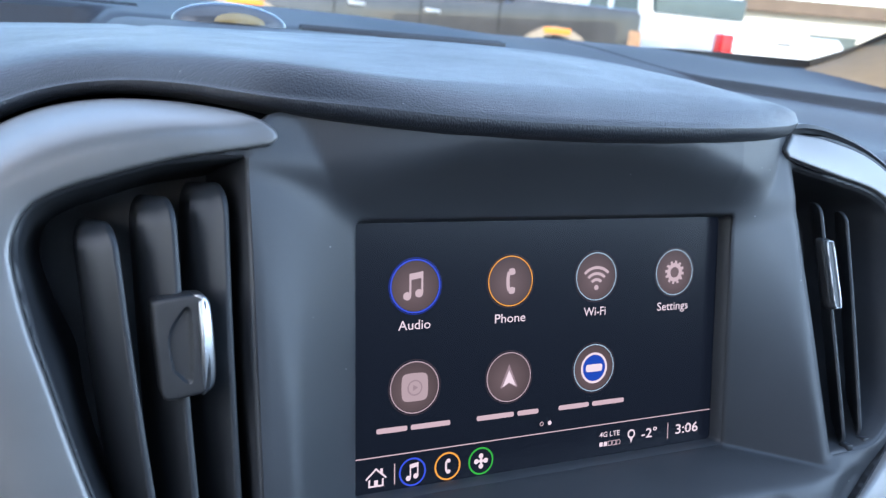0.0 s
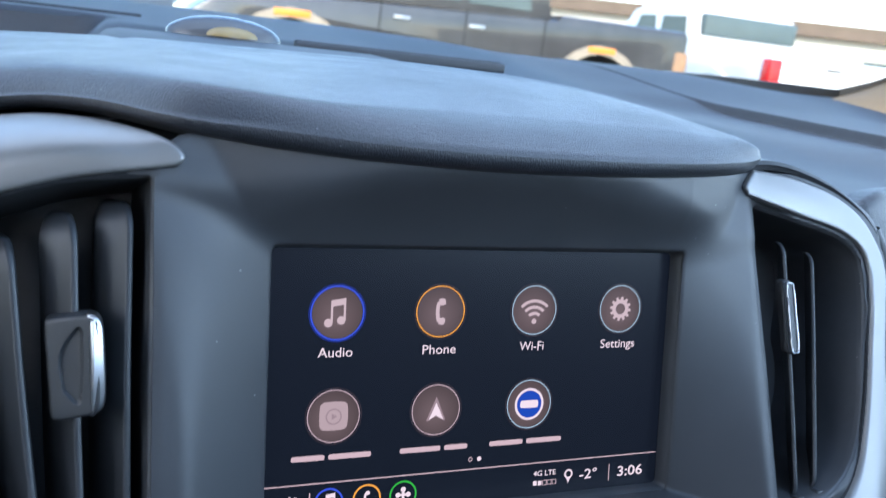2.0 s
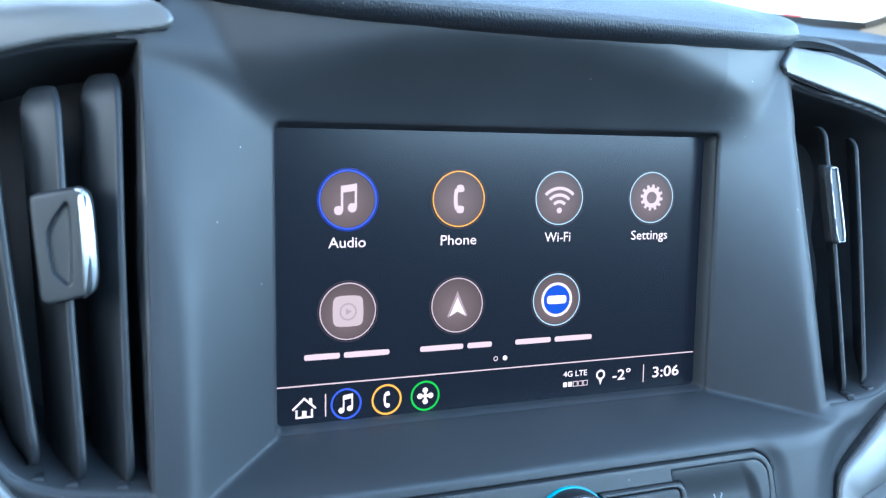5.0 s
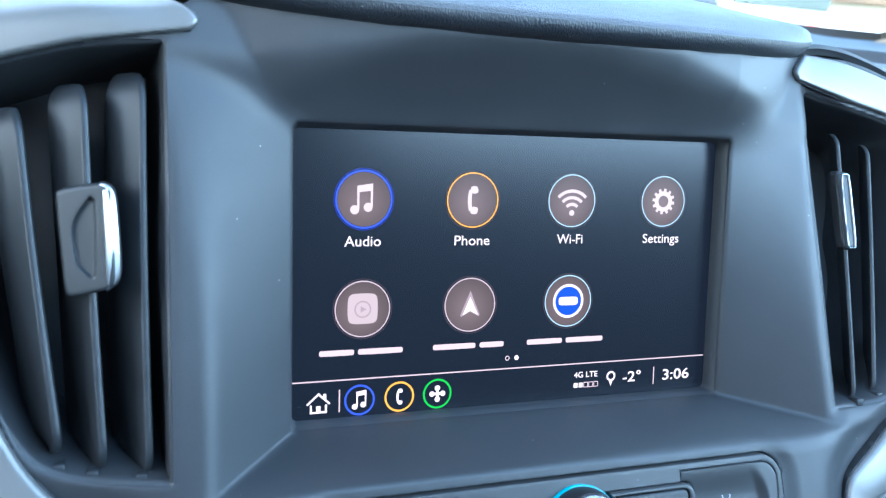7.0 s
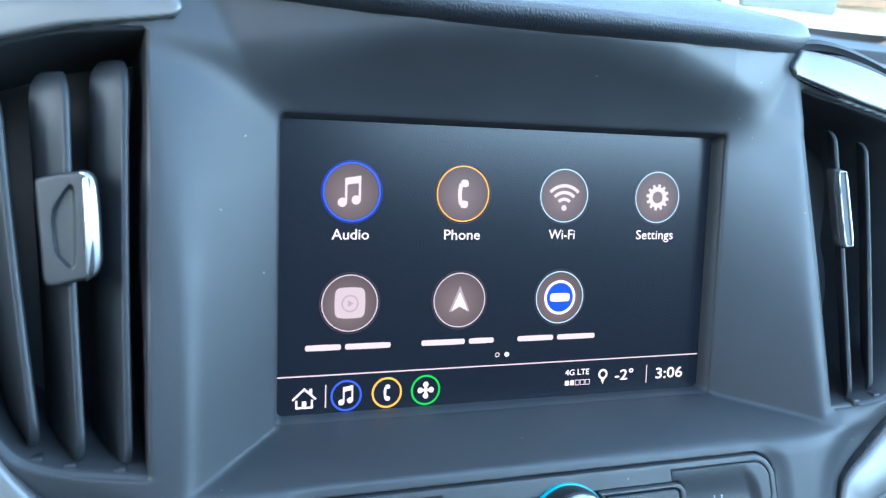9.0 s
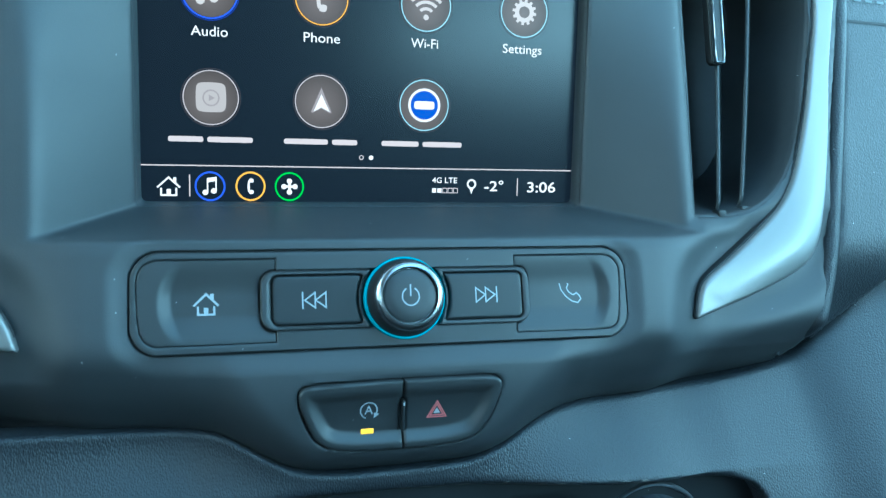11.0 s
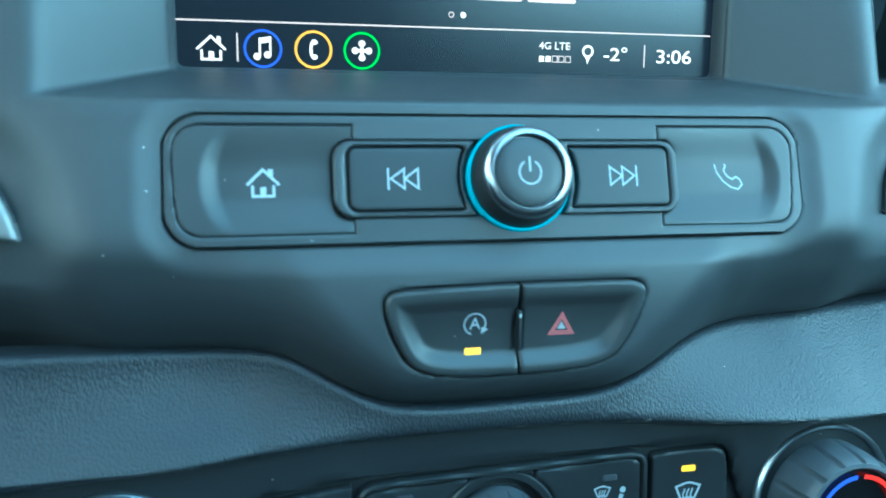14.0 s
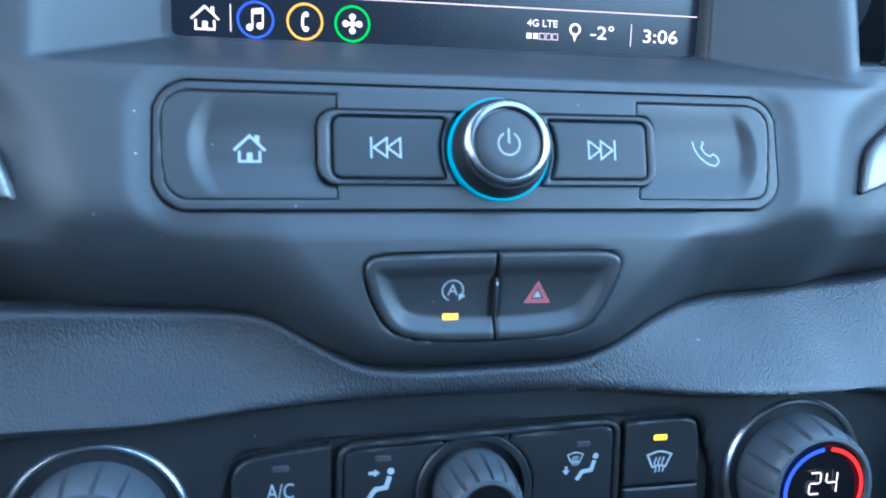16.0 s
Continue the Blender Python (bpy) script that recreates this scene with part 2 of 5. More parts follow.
def less(f, *gs):
    return lambda x, z: np.minimum.reduce([f(x, z)] + [-g(x, z) for g in gs])


def grown(f, d):
    return lambda x, z: f(x, z) + d


def sheet(inside, bounds, step, depth, r=0.8, skirt=3.0, lines=None):
    """A moulded skin over an outline: front face y = depth(x, z), its edge rounded by r, turned back by skirt."""
    x0, x1, z0, z1 = bounds or (0, 1, 0, 1)
    xs, zs = lines if lines else (np.linspace(x0, x1, max(2, round((x1 - x0) / step) + 1)), np.linspace(z0, z1, max(2, round((z1 - z0) / step) + 1)))
    X, Z = np.meshgrid(xs, zs, indexing="ij")
    D = inside(X, Z)
    D = np.where(np.abs(D) < 1e-4, 1e-4, D)
    vid, px, pz, faces = {}, [], [], []

    def vert(key, x, z):
        if key not in vid:
            vid[key] = len(px)
            px.append(x)
            pz.append(z)
        return vid[key]
    nx, nz = X.shape
    mx = np.maximum.reduce([D[:-1, :-1], D[1:, :-1], D[1:, 1:], D[:-1, 1:]])
    for i, j in np.argwhere(mx > 0):
        c = ((i, j), (i + 1, j), (i + 1, j + 1), (i, j + 1))
        out = []
        for k in range(4):
            a, b = c[k], c[(k + 1) % 4]
            da, db = D[a], D[b]
            if da > 0:
                out.append(vert(a, X[a], Z[a]))
            if (da > 0) != (db > 0):
                t = da / (da - db)
                key = (a, b) if a < b else (b, a)
                out.append(vert(key, X[a] + t * (X[b] - X[a]), Z[a] + t * (Z[b] - Z[a])))
        if len(out) > 2:
            faces.append(tuple(out))
    px, pz = np.array(px), np.array(pz)
    d = np.clip(inside(px, pz), 0, None)
    y = depth(px, pz)
    if r > 0:
        y = y + r - np.sqrt(np.maximum(r * r - np.clip(r - d, 0, r) ** 2, 0))
    V = np.stack([px, y, pz], -1)
    if skirt:
        count = {}
        for f in faces:
            for a, b in zip(f, f[1:] + f[:1]):
                count[(a, b)] = 1
        rim = [e for e in count if (e[1], e[0]) not in count]
        back = {}
        extra = []
        for e in rim:
            for q in e:
                if q not in back:
                    back[q] = len(V) + len(extra)
                    extra.append(V[q] + (0, skirt, 0))
        for a, b in rim:
            faces.append((b, a, back[a], back[b]))
        if extra:
            V = np.vstack([V, extra])
    return V, faces


def flat(points, y=None, depth=None, thick=0.0):
    """A flat or surface-following filled outline, a little raised."""
    P = np.asarray(points, float)
    area = np.sum(P[:, 0] * np.roll(P[:, 1], -1) - np.roll(P[:, 0], -1) * P[:, 1])
    if area < 0:
        P = P[::-1]
    yy = np.full(len(P), y) if depth is None else depth(P[:, 0], P[:, 1])
    V = np.stack([P[:, 0], yy, P[:, 1]], -1)
    n = len(P)
    faces = [tuple(range(n))]
    if thick:
        V = np.vstack([V, V + (0, thick, 0)])
        faces += [((i + 1) % n, i, i + n, (i + 1) % n + n) for i in range(n)]
    return V, faces


def ring2d(cx, cz, r0, r1, y=None, depth=None, a0=0, a1=360, n=64):
    full = a1 - a0 >= 359.9
    A = np.radians(np.linspace(a0, a1, n + 1))
    m = n if full else n + 1
    A = A[:m]
    V, F = [], []
    for a in A:
        for r in (r0, r1):
            x, z = cx + r * np.cos(a), cz + r * np.sin(a)
            V.append((x, y if depth is None else float(depth(x, z)), z))
    for i in range(n if full else n):
        j = (i + 1) % m
        if not full and i == m - 1:
            break
        F.append((2 * i, 2 * i + 1, 2 * j + 1, 2 * j))
    return V, F


def disc2d(cx, cz, r, y=None, depth=None, n=48):
    A = np.linspace(0, 2 * np.pi, n, endpoint=False)
    return flat(np.stack([cx + r * np.cos(A), cz + r * np.sin(A)], -1), y, depth)


def stroke(points, w, y=None, depth=None, closed=False):
    """A line of width w along the points, drawn as one strip."""
    P = np.asarray(points, float)
    n = len(P)
    L, R = [], []
    for i in range(n):
        a = P[i - 1] if (closed or i > 0) else P[i]
        b = P[(i + 1) % n] if (closed or i < n - 1) else P[i]
        d1, d2 = P[i] - a, b - P[i]
        d1 = d1 / max(np.linalg.norm(d1), 1e-9)
        d2 = d2 / max(np.linalg.norm(d2), 1e-9)
        t = d1 + d2
        t = t / max(np.linalg.norm(t), 1e-9)
        nrm = np.array((-t[1], t[0]))
        ref = d2 if np.linalg.norm(d2) > 0.5 else d1
        k = w / 2 / max(abs(np.array((-ref[1], ref[0])) @ nrm), 0.45)
        L.append(P[i] + nrm * k)
        R.append(P[i] - nrm * k)
    Q = np.vstack([L, R])
    yy = np.full(len(Q), y) if depth is None else depth(Q[:, 0], Q[:, 1])
    V = np.stack([Q[:, 0], yy, Q[:, 1]], -1)
    F = []
    for i in range(n if closed else n - 1):
        j = (i + 1) % n
        F.append((i, n + i, n + j, j))
    return V, F


def letters(text, size, cx, cz, y=None, depth=None, width=None, bold=0.0, align="CENTER", squeeze=1.0):
    """Built-in font letters as a mesh, size = height of a line in mm."""
    c = bpy.data.curves.new("text", "FONT")
    c.body, c.size, c.align_x, c.align_y = text, size, align, "CENTER"
    c.offset = bold
    c.resolution_u = 3
    ob = bpy.data.objects.new("text", c)
    scene.collection.objects.link(ob)
    bpy.context.view_layer.update()
    me = bpy.data.meshes.new_from_object(ob.evaluated_get(bpy.context.evaluated_depsgraph_get()))
    V = np.array([tuple(v.co) for v in me.vertices])
    F = [tuple(p.vertices) for p in me.polygons]
    bpy.data.objects.remove(ob)
    bpy.data.curves.remove(c)
    bpy.data.meshes.remove(me)
    if width:
        squeeze = width / (V[:, 0].max() - V[:, 0].min())
    x = cx + V[:, 0] * squeeze
    z = cz + V[:, 1]
    yy = np.full(len(x), y) if depth is None else depth(x, z)
    return np.stack([x, yy, z], -1), F


def lathe(profile, centre, axis, n=56, wob=None):
    """profile: (radius, height along the axis) from the foot out to the middle of the cap."""
    ax = Vector(axis).normalized()
    u = ax.cross(Vector((0, 0, 1))).normalized()
    w = ax.cross(u)
    V, F = [], []
    m = len(profile)
    for k in range(n):
        a = 2 * math.pi * k / n
        for i, (r, h) in enumerate(profile):
            rr = r if wob is None else r + wob(a, i)
            V.append(tuple(Vector(centre) + ax * h + (u * math.cos(a) + w * math.sin(a)) * rr))
    for k in range(n):
        j = (k + 1) % n
        for i in range(m - 1):
            F.append((k * m + i, j * m + i, j * m + i + 1, k * m + i + 1))
    if profile[-1][0] > 0.001:
        F.append(tuple(k * m + m - 1 for k in range(n)))
    # face outward
    a, b, c_ = (Vector(V[i]) for i in F[0][:3])
    nrm = (b - a).cross(c_ - a)
    if nrm.dot(a - Vector(centre) - ax * ax.dot(a - Vector(centre))) < 0 and profile[0][0] > 0.5:
        F = [tuple(reversed(f)) for f in F]
    return V, F


def loft(rows, closed=False):
    n = len(rows[0])
    V = [tuple(q) for r in rows for q in r]
    F = []
    for i in range(len(rows) - (0 if closed else 1)):
        j = (i + 1) % len(rows)
        for k in range(n - 1):
            F.append((i * n + k, i * n + k + 1, j * n + k + 1, j * n + k))
    return V, F


def prism(xa, xb, ya, yb, za, zb, r=0.8):
    """A rounded block."""
    bm = bmesh.new()
    bmesh.ops.create_cube(bm, size=1)
    for v in bm.verts:
        v.co = (xa + (v.co.x + 0.5) * (xb - xa), ya + (v.co.y + 0.5) * (yb - ya), za + (v.co.z + 0.5) * (zb - za))
    bmesh.ops.bevel(bm, geom=bm.edges[:], offset=r, segments=3, profile=0.5, affect="EDGES")
    bm.verts.index_update()
    md = ([tuple(v.co) for v in bm.verts], [tuple(v.index for v in f.verts) for f in bm.faces])
    bm.free()
    return md

# ---------------------------------------------------------------- surfaces of the centre stack


def skin(x, z):
    """The envelope in which the vents, the silver trims and the outer rim of the screen hood lie."""
    k = np.clip((x + 114) / 232, 0, 1)
    el = -17.2 - 0.16 * (62 - z) + 0.15 * np.maximum(0, -114 - x)
    er = -4.1 - 0.25 * (61.3 - z)
    return el * (1 - k) + er * k


LIP_X = [-205, -160, -143, -127, -112, -98, -69, -41, -12, 17, 45, 74, 103, 118, 205]
LIP_Y = [-6, -11, -13, -15, -17, -19, -27, -33.4, -36.5, -36, -31.4, -23.2, -11.2, -3.5, 2]


def lip_y(x):
    return np.interp(x, LIP_X, LIP_Y)


def row_plane(x, z):
    """The sloped plane of the button row."""
    return -22.2 + 0.28 * z


def lower_face(x, z):
    c = smax(row_plane(x, z), -50.5 + 0 * z, 3) + 0.03 * np.maximum(0, -124 - z) ** 2
    w = smooth(92, 122, np.abs(x - 3))
    return c * (1 - w) + (skin(x, np.maximum(z, -100)) + 0.25 * np.maximum(0, -100 - z)) * w


ROW_OUT = rrect(2.5, -77.4, 160.4, 29.8, 8.5)
SCR = (-77.5, 80.9, -51.5, 43.0)


def fascia_depth(x, z):
    t = smooth(-50, -64, z)
    e = skin(x, z)
    top = smooth(40, 60, z) * smooth(117, 104, np.abs(x - 2))
    e = e * (1 - top) + np.minimum(e, lip_y(x) + 5) * top
    e = e * (1 - t) + lower_face(x, z) * t
    yl = -8 + (skin(-110, z) + 8) * (SCR[0] - x) / 25.5
    yr = -7 + (skin(115, z) + 7) * (x - SCR[1]) / 34
    yt = -7.5 - 0.62 * (z - SCR[3]) - 0.012 * np.maximum(0, z - SCR[3]) ** 2
    yb = -7 - 4.0 * (SCR[2] - z)
    rec = smin(smin(yl, yr, 3), smin(yt, yb, 2), 4)
    rec = np.minimum(rec, -6.5)
    y = smax(e, rec, 2.2 + 3.0 * smooth(-20, 40, z) * smooth(-60, -90, x) + 2.0 * smooth(0, 40, x) + 3.5 * smooth(40, 60, z))
    # the panel rolls into the passenger side vent
    y = y + 2.6 * np.clip(1 + RV_IN(x, z) / 6.5, 0, 1) ** 2 * smooth(140, 126, x)
    # soft well round the button row
    d = -ROW_OUT(x, z)
    y = y + 1.6 * smooth(7, 0, d) * (d > -3)
    # the lower edge rolls under
    side = smooth(25, 80, np.abs(x - 3))
    w = 12 + 24 * side
    top = np.interp(x, PAD_LINE[:, 0], PAD_LINE[:, 1])
    edge = (z - top) * (1 - 0.12 * smooth(28, 36, np.abs(x - 3)) * smooth(66, 56, np.abs(x - 3)))
    q = 1 - np.clip(edge / w, 0, 1)
    y = y + 0.9 * np.clip(-edge, 0, 5) * smooth(-84, -100, z)
    y = y + (7 + 13 * side) * (0.75 * q * q + 0.25 * (1 - np.sqrt(np.maximum(1 - q * q, 0)))) * smooth(-84, -100, z)
    # soft hollows round the feet of the silver trims
    h = np.maximum(L_TRIM_IN(x, z), R_TRIM_IN(x, z))
    return y + 3.0 * smooth(-15, -2, h) * smooth(-46, -64, z)


# left and right vent mouths
RV = spline([(117.8, 62.2, 1), (137, 57.3), (158, 51.8), (169, 45.5), (172.5, 36), (171.5, 20), (168.5, 2), (164.5, -16), (159, -31), (151, -43), (141, -50), (130, -53), (116.2, -53.6, 1)])
LV = spline([(-113.5, 63.6, 1), (-113.0, 20), (-113.4, -54, 1), (-123, -53.2), (-136, -51.5), (-146, -47), (-154, -36), (-160, -21), (-165, -5), (-170, 13), (-173.3, 30), (-174, 39), (-170.6, 48), (-163, 52.8), (-151, 57), (-135, 61.3)])
RV_IN, LV_IN = poly(RV), poly(LV)

L_TRIM = spline([(-107.2, 66.3), (-105.4, 67.6), (-105.0, 69.3), (-106.7, 71.6), (-111.8, 74.6), (-121.7, 77.8), (-131.7, 80.0), (-141.7, 81.0), (-151.6, 80.8), (-161.6, 79.3), (-171.6, 76.0), (-181.5, 70.4), (-191.5, 61.4), (-196.8, 51.5), (-197.8, 42), (-197.3, 31), (-195.1, 15), (-191.6, -3), (-187, -24), (-180, -44), (-169, -63), (-153, -78), (-135, -86), (-107.2, -90.2, 1), (-109.6, -83.2), (-113.7, -76.7), (-119.7, -72.1), (-131, -64.5), (-142, -55), (-150.5, -44), (-157, -30), (-161.7, -16), (-167, 2), (-171.5, 17), (-174.6, 32), (-174.6, 39.6), (-171.0, 47.8), (-163.5, 52.7), (-151.2, 56.9), (-135, 61.4), (-119.4, 64.1), (-111.0, 65.5)])
R_TRIM = spline([(112.2, 66.0, 1), (111.0, 69.5), (116.4, 76.2, 1), (125, 75.4), (137, 73.8), (158, 67.8), (173, 58.5), (181, 46), (183.2, 35), (180.6, 20), (177.4, 3), (175, -16), (172, -36), (169, -50), (165, -62), (158, -70.5), (139, -79), (111.2, -88.2, 1), (113.2, -80), (116.2, -75), (126, -68), (138, -59), (149, -49.5), (156, -39.5), (161.6, -25), (166, -10), (169.5, 6), (172.8, 22), (173.8, 37), (170, 46.5), (159, 53), (138, 58.6)])
L_TRIM_IN, R_TRIM_IN = poly(L_TRIM), poly(R_TRIM)

FASCIA_EDGE = spline([(-174, 60), (-181, 53), (-184, 45), (-185, 32), (-186, 18), (-188, 4), (-190, -8), (-189, -24), (-186, -46), (-180, -66), (-172, -95.0), (-158, -118), (-135, -124.0), (-106, -123.4), (-83, -123.6), (-64, -124.2), (-56, -126), (-48, -130), (-38, -134.6), (-27, -137.4), (-12, -138.4), (9, -138.1), (27, -137.4), (37, -135), (47, -130), (55, -126.4), (66, -124), (83, -122.9), (110, -121.8), (134, -119.8), (150, -117.5), (158, -112), (164, -98), (168, -84), (171, -66), (174, -48), (177, -20), (181, 2), (185, 25), (186, 40), (180, 60), (150, 74), (118, 75.5), (100, 74), (45, 71), (0, 70.4), (-41, 71), (-69, 72.8), (-98, 76.0), (-105, 75.6), (-113, 71), (-127, 70), (-143, 69), (-160, 66.5)], 6)
FASCIA_IN = poly(FASCIA_EDGE)
# line on which the vinyl pad meets the fascia
BAND_TOP = [(-260, -113), (-200, -114), (-150, -115), (-122, -116.4), (-102, -117.3), (-82, -118.3), (-60, -119.2), (-52, -120.4), (-44, -124.2), (-38, -127.6), (-30, -131.3), (-24.5, -132.6), (-12, -133.4), (9, -133.1), (24.5, -132.6), (32.5, -131.0), (40.5, -128.0), (49, -123.8), (59, -120.3), (70, -118.5), (83, -117.9), (101, -117.0), (115, -116.6), (130, -115.3), (146, -113.2), (156, -111.5), (165, -109.8), (171, -106.7), (177, -102), (187, -94), (205, -80), (240, -56), (420, -28)]
PAD_LINE = spline(BAND_TOP, 8, False)
CLUSTER = spline([(-29.4, -106), (-26.8, -102.9), (-10, -102.2), (3, -102), (18, -102), (32.4, -102.3), (35.6, -105.2), (32.2, -115), (27, -121.4), (18, -123.7), (3, -124.3), (-14, -123.7), (-22.6, -121), (-27.2, -114)])
CL_IN = poly(CLUSTER)
SCR_IN = rrect((SCR[0] + SCR[1]) / 2, (SCR[2] + SCR[3]) / 2, SCR[1] - SCR[0], SCR[3] - SCR[2], 2.0)


def fascia():
    t = thing("centre_fascia", (0, -40, -132), "dark grey grained plastic fascia framing the touchscreen", "dashboard panel")
    xs = np.unique(np.concatenate([np.arange(-210, -90, 1.7), np.arange(-90, -64, 0.75), np.arange(-64, -33, 1.3), np.arange(-33, 40, 0.8), np.arange(40, 66, 1.3), np.arange(66, 92, 0.75), np.arange(92, 194, 1.7)]))
    zs = np.unique(np.concatenate([np.arange(-140, -99, 0.8), np.arange(-99, -66, 0.7), np.arange(-66, -48, 0.55), np.arange(-48, 40, 1.6), np.arange(40, 50, 0.9), np.arange(50, 90, 1.2)]))
    body = less(FASCIA_IN, grown(RV_IN, -0.2), grown(LV_IN, -0.2), SCR_IN, ROW_OUT, grown(CL_IN, 0.25))
    part("moulded_panel", sheet(body, None, 1, fascia_depth, 0.75, 5, (xs, zs)), PLASTIC, t)
    # straight inner wall from the rim of the recess to the glass
    cx, cz = (SCR[0] + SCR[1]) / 2, (SCR[2] + SCR[3]) / 2
    w, h = SCR[1] - SCR[0], SCR[3] - SCR[2]
    ring = []
    for dw, y in ((0.3, -6.0), (-0.6, -5.2), (-1.8, -3.0), (-2.4, -0.4)):
        q = []
        for sx, sz, a0 in ((1, 1, 0), (-1, 1, 90), (-1, -1, 180), (1, -1, 270)):
            for a in range(0, 91, 18):
                an = radians(a0 + a)
                q.append((cx + sx * ((w + dw) / 2 - 2) + 2 * math.cos(an), y, cz + sz * ((h + dw) / 2 - 2) + 2 * math.sin(an)))
        ring.append(q + [q[0]])
    part("screen_rim", loft(ring), PLASTIC, t)
    return t


fascia()

# ---------------------------------------------------------------- touchscreen


def screen():
    t = thing("touchscreen", (1.5, 0, -51), "glossy touchscreen lit with a dark home page of round icons", "touchscreen")
    cx, cz, w, h = 1.7, -4.6, 164, 102
    part("display", sheet(rrect(cx, cz, w, h, 2), (cx - w / 2, cx + w / 2, cz - h / 2, cz + h / 2), 8, lambda x, z: 0 * x, 0, 4), UI_GLASS, t, "black glass display panel")
    y0, y1, y2, y3 = -0.06, -0.12, -0.18, -0.24

    def icon(name, x, z, rim, halo=None, label=""):
        d = part(name, disc2d(x, z, 8.7, y0), UI_DISC, t, label)
        part("ring", ring2d(x, z, 8.8, 9.2 if halo is None else 9.35, y1), rim, d)
        part("outer_ring", ring2d(x, z, 9.6, 9.85, y0), halo or UI_DISC_RIM, d)
        return d

    A = icon("audio_icon", -53.5, 20, UI_BLUE, UI_BLUE_SOFT, "round audio icon with a blue ring")
    note = [disc2d(-56.6, 16.7, 1.45, y2), disc2d(-52.2, 17.5, 1.45, y2), stroke([(-55.45, 16.7), (-55.45, 24.0)], 0.75, y2), stroke([(-51.05, 17.5), (-51.05, 24.6)], 0.75, y2), flat([(-55.8, 24.3), (-50.7, 25.1), (-50.7, 22.9), (-55.8, 22.1)], y3)]
    part("music_note", join(*note), UI_ICON, A)

    def handset(x, z, s, y, mat, parent, name="handset"):
        arc = [(x - 1.0 * s + 1.0 * s * (1 - math.cos(radians(a))) * 1.1, z + 3.9 * s * math.sin(radians(a))) for a in range(-62, 63, 10)]
        md = [stroke(arc, 1.35 * s, y)]
        for q in (1, -1):
            md.append(flat(spline([(x - 0.6 * s, z + q * 4.3 * s), (x + 1.5 * s, z + q * 4.5 * s), (x + 1.9 * s, z + q * 2.6 * s), (x + 0.0 * s, z + q * 2.3 * s)], 5), y - 0.04))
        part(name, join(*md), mat, parent)

    B = icon("phone_icon", -16.3, 20, UI_ORANGE, None, "round phone icon with an orange ring")
    handset(-16.5, 20, 1.0, y2, UI_ICON, B)
    W = icon("wifi_icon", 20.9, 20, UI_CYAN, None, "round wireless icon with a pale cyan ring")
    wf = [disc2d(20.9, 15.8, 1.0, y2)] + [ring2d(20.9, 15.8, r - 0.55, r + 0.55, y2, None, 45, 135, 16) for r in (3.0, 5.3, 7.6)]
    part("wave_arcs", join(*wf), UI_ICON, W)
    G = icon("settings_icon", 58.3, 20, UI_CYAN, None, "round settings icon with a pale cyan ring")
    rim = []
    for k in range(24):
        rim += [(4.7 if k % 2 else 3.7, 15 * k + 1.5), (4.7 if k % 2 else 3.7, 15 * k + 13.5)]
    gv = [(58.3 + r * math.cos(radians(a)), y2, 20 + r * math.sin(radians(a))) for r, a in rim] + [(58.3 + 2.1 * math.cos(radians(a)), y2, 20 + 2.1 * math.sin(radians(a))) for r, a in rim]
    n = len(rim)
    part("cog", (gv, [(k, (k + 1) % n, n + (k + 1) % n, n + k) for k in range(n)]), UI_ICON, G)
    C = icon("mirroring_icon", -53.5, -15.2, UI_PINK, None, "round grey icon with a pale square")
    part("tile", flat(spline([(-58.3, -11.8), (-56.8, -10.3), (-50.2, -10.3), (-48.7, -11.8), (-48.7, -18.4), (-50.2, -19.9), (-56.8, -19.9), (-58.3, -18.4)], 4), y2), UI_TILE, C)
    part("inner_ring", ring2d(-53.5, -15.3, 2.3, 2.8, y3, n=40), UI_TILE2, C)
    part("inner_mark", flat([(-54.2, -14.2), (-52.3, -15.3), (-54.2, -16.4)], y3), UI_TILE2, C)
    D = icon("projection_icon", -16.3, -15.2, UI_PINK, None, "round grey icon with a pale arrowhead")
    part("arrowhead", flat([(-16.3, -10.4), (-12.7, -18.8), (-13.2, -19.2), (-16.3, -17.5), (-19.4, -19.2), (-19.9, -18.8)], y2), UI_TILE2, D)
    part("inner_arrow", flat([(-16.3, -12.6), (-13.4, -18.7), (-16.3, -17.2), (-19.0, -18.7)], y3), UI_WHITE, D)
    O = icon("assistance_icon", 20.9, -15.2, UI_CYAN, None, "round icon with a white-rimmed blue badge")
    part("badge", disc2d(20.9, -15.2, 5.2, y2), UI_BLUE_BADGE, O)
    part("badge_rim", ring2d(20.9, -15.2, 5.1, 6.0, y3), UI_WHITE, O)
    part("badge_mark", flat(spline([(17.2, -14.4), (17.9, -13.8), (23.9, -13.8), (24.6, -14.4), (24.6, -16.0), (23.9, -16.6), (17.9, -16.6), (17.2, -16.0)], 3), y3), UI_WHITE, O)

    for word, x, z, wd in (("Audio", -53.7, 6.5, 12.0), ("Phone", -16.3, 6.4, 12.6), ("Wi-Fi", 20.7, 6.5, 10.0), ("Settings", 58.0, 6.4, 15.4)):
        part("caption", letters(word, 4.7, x, z, y1, width=wd, bold=0.015), UI_WHITE, t)
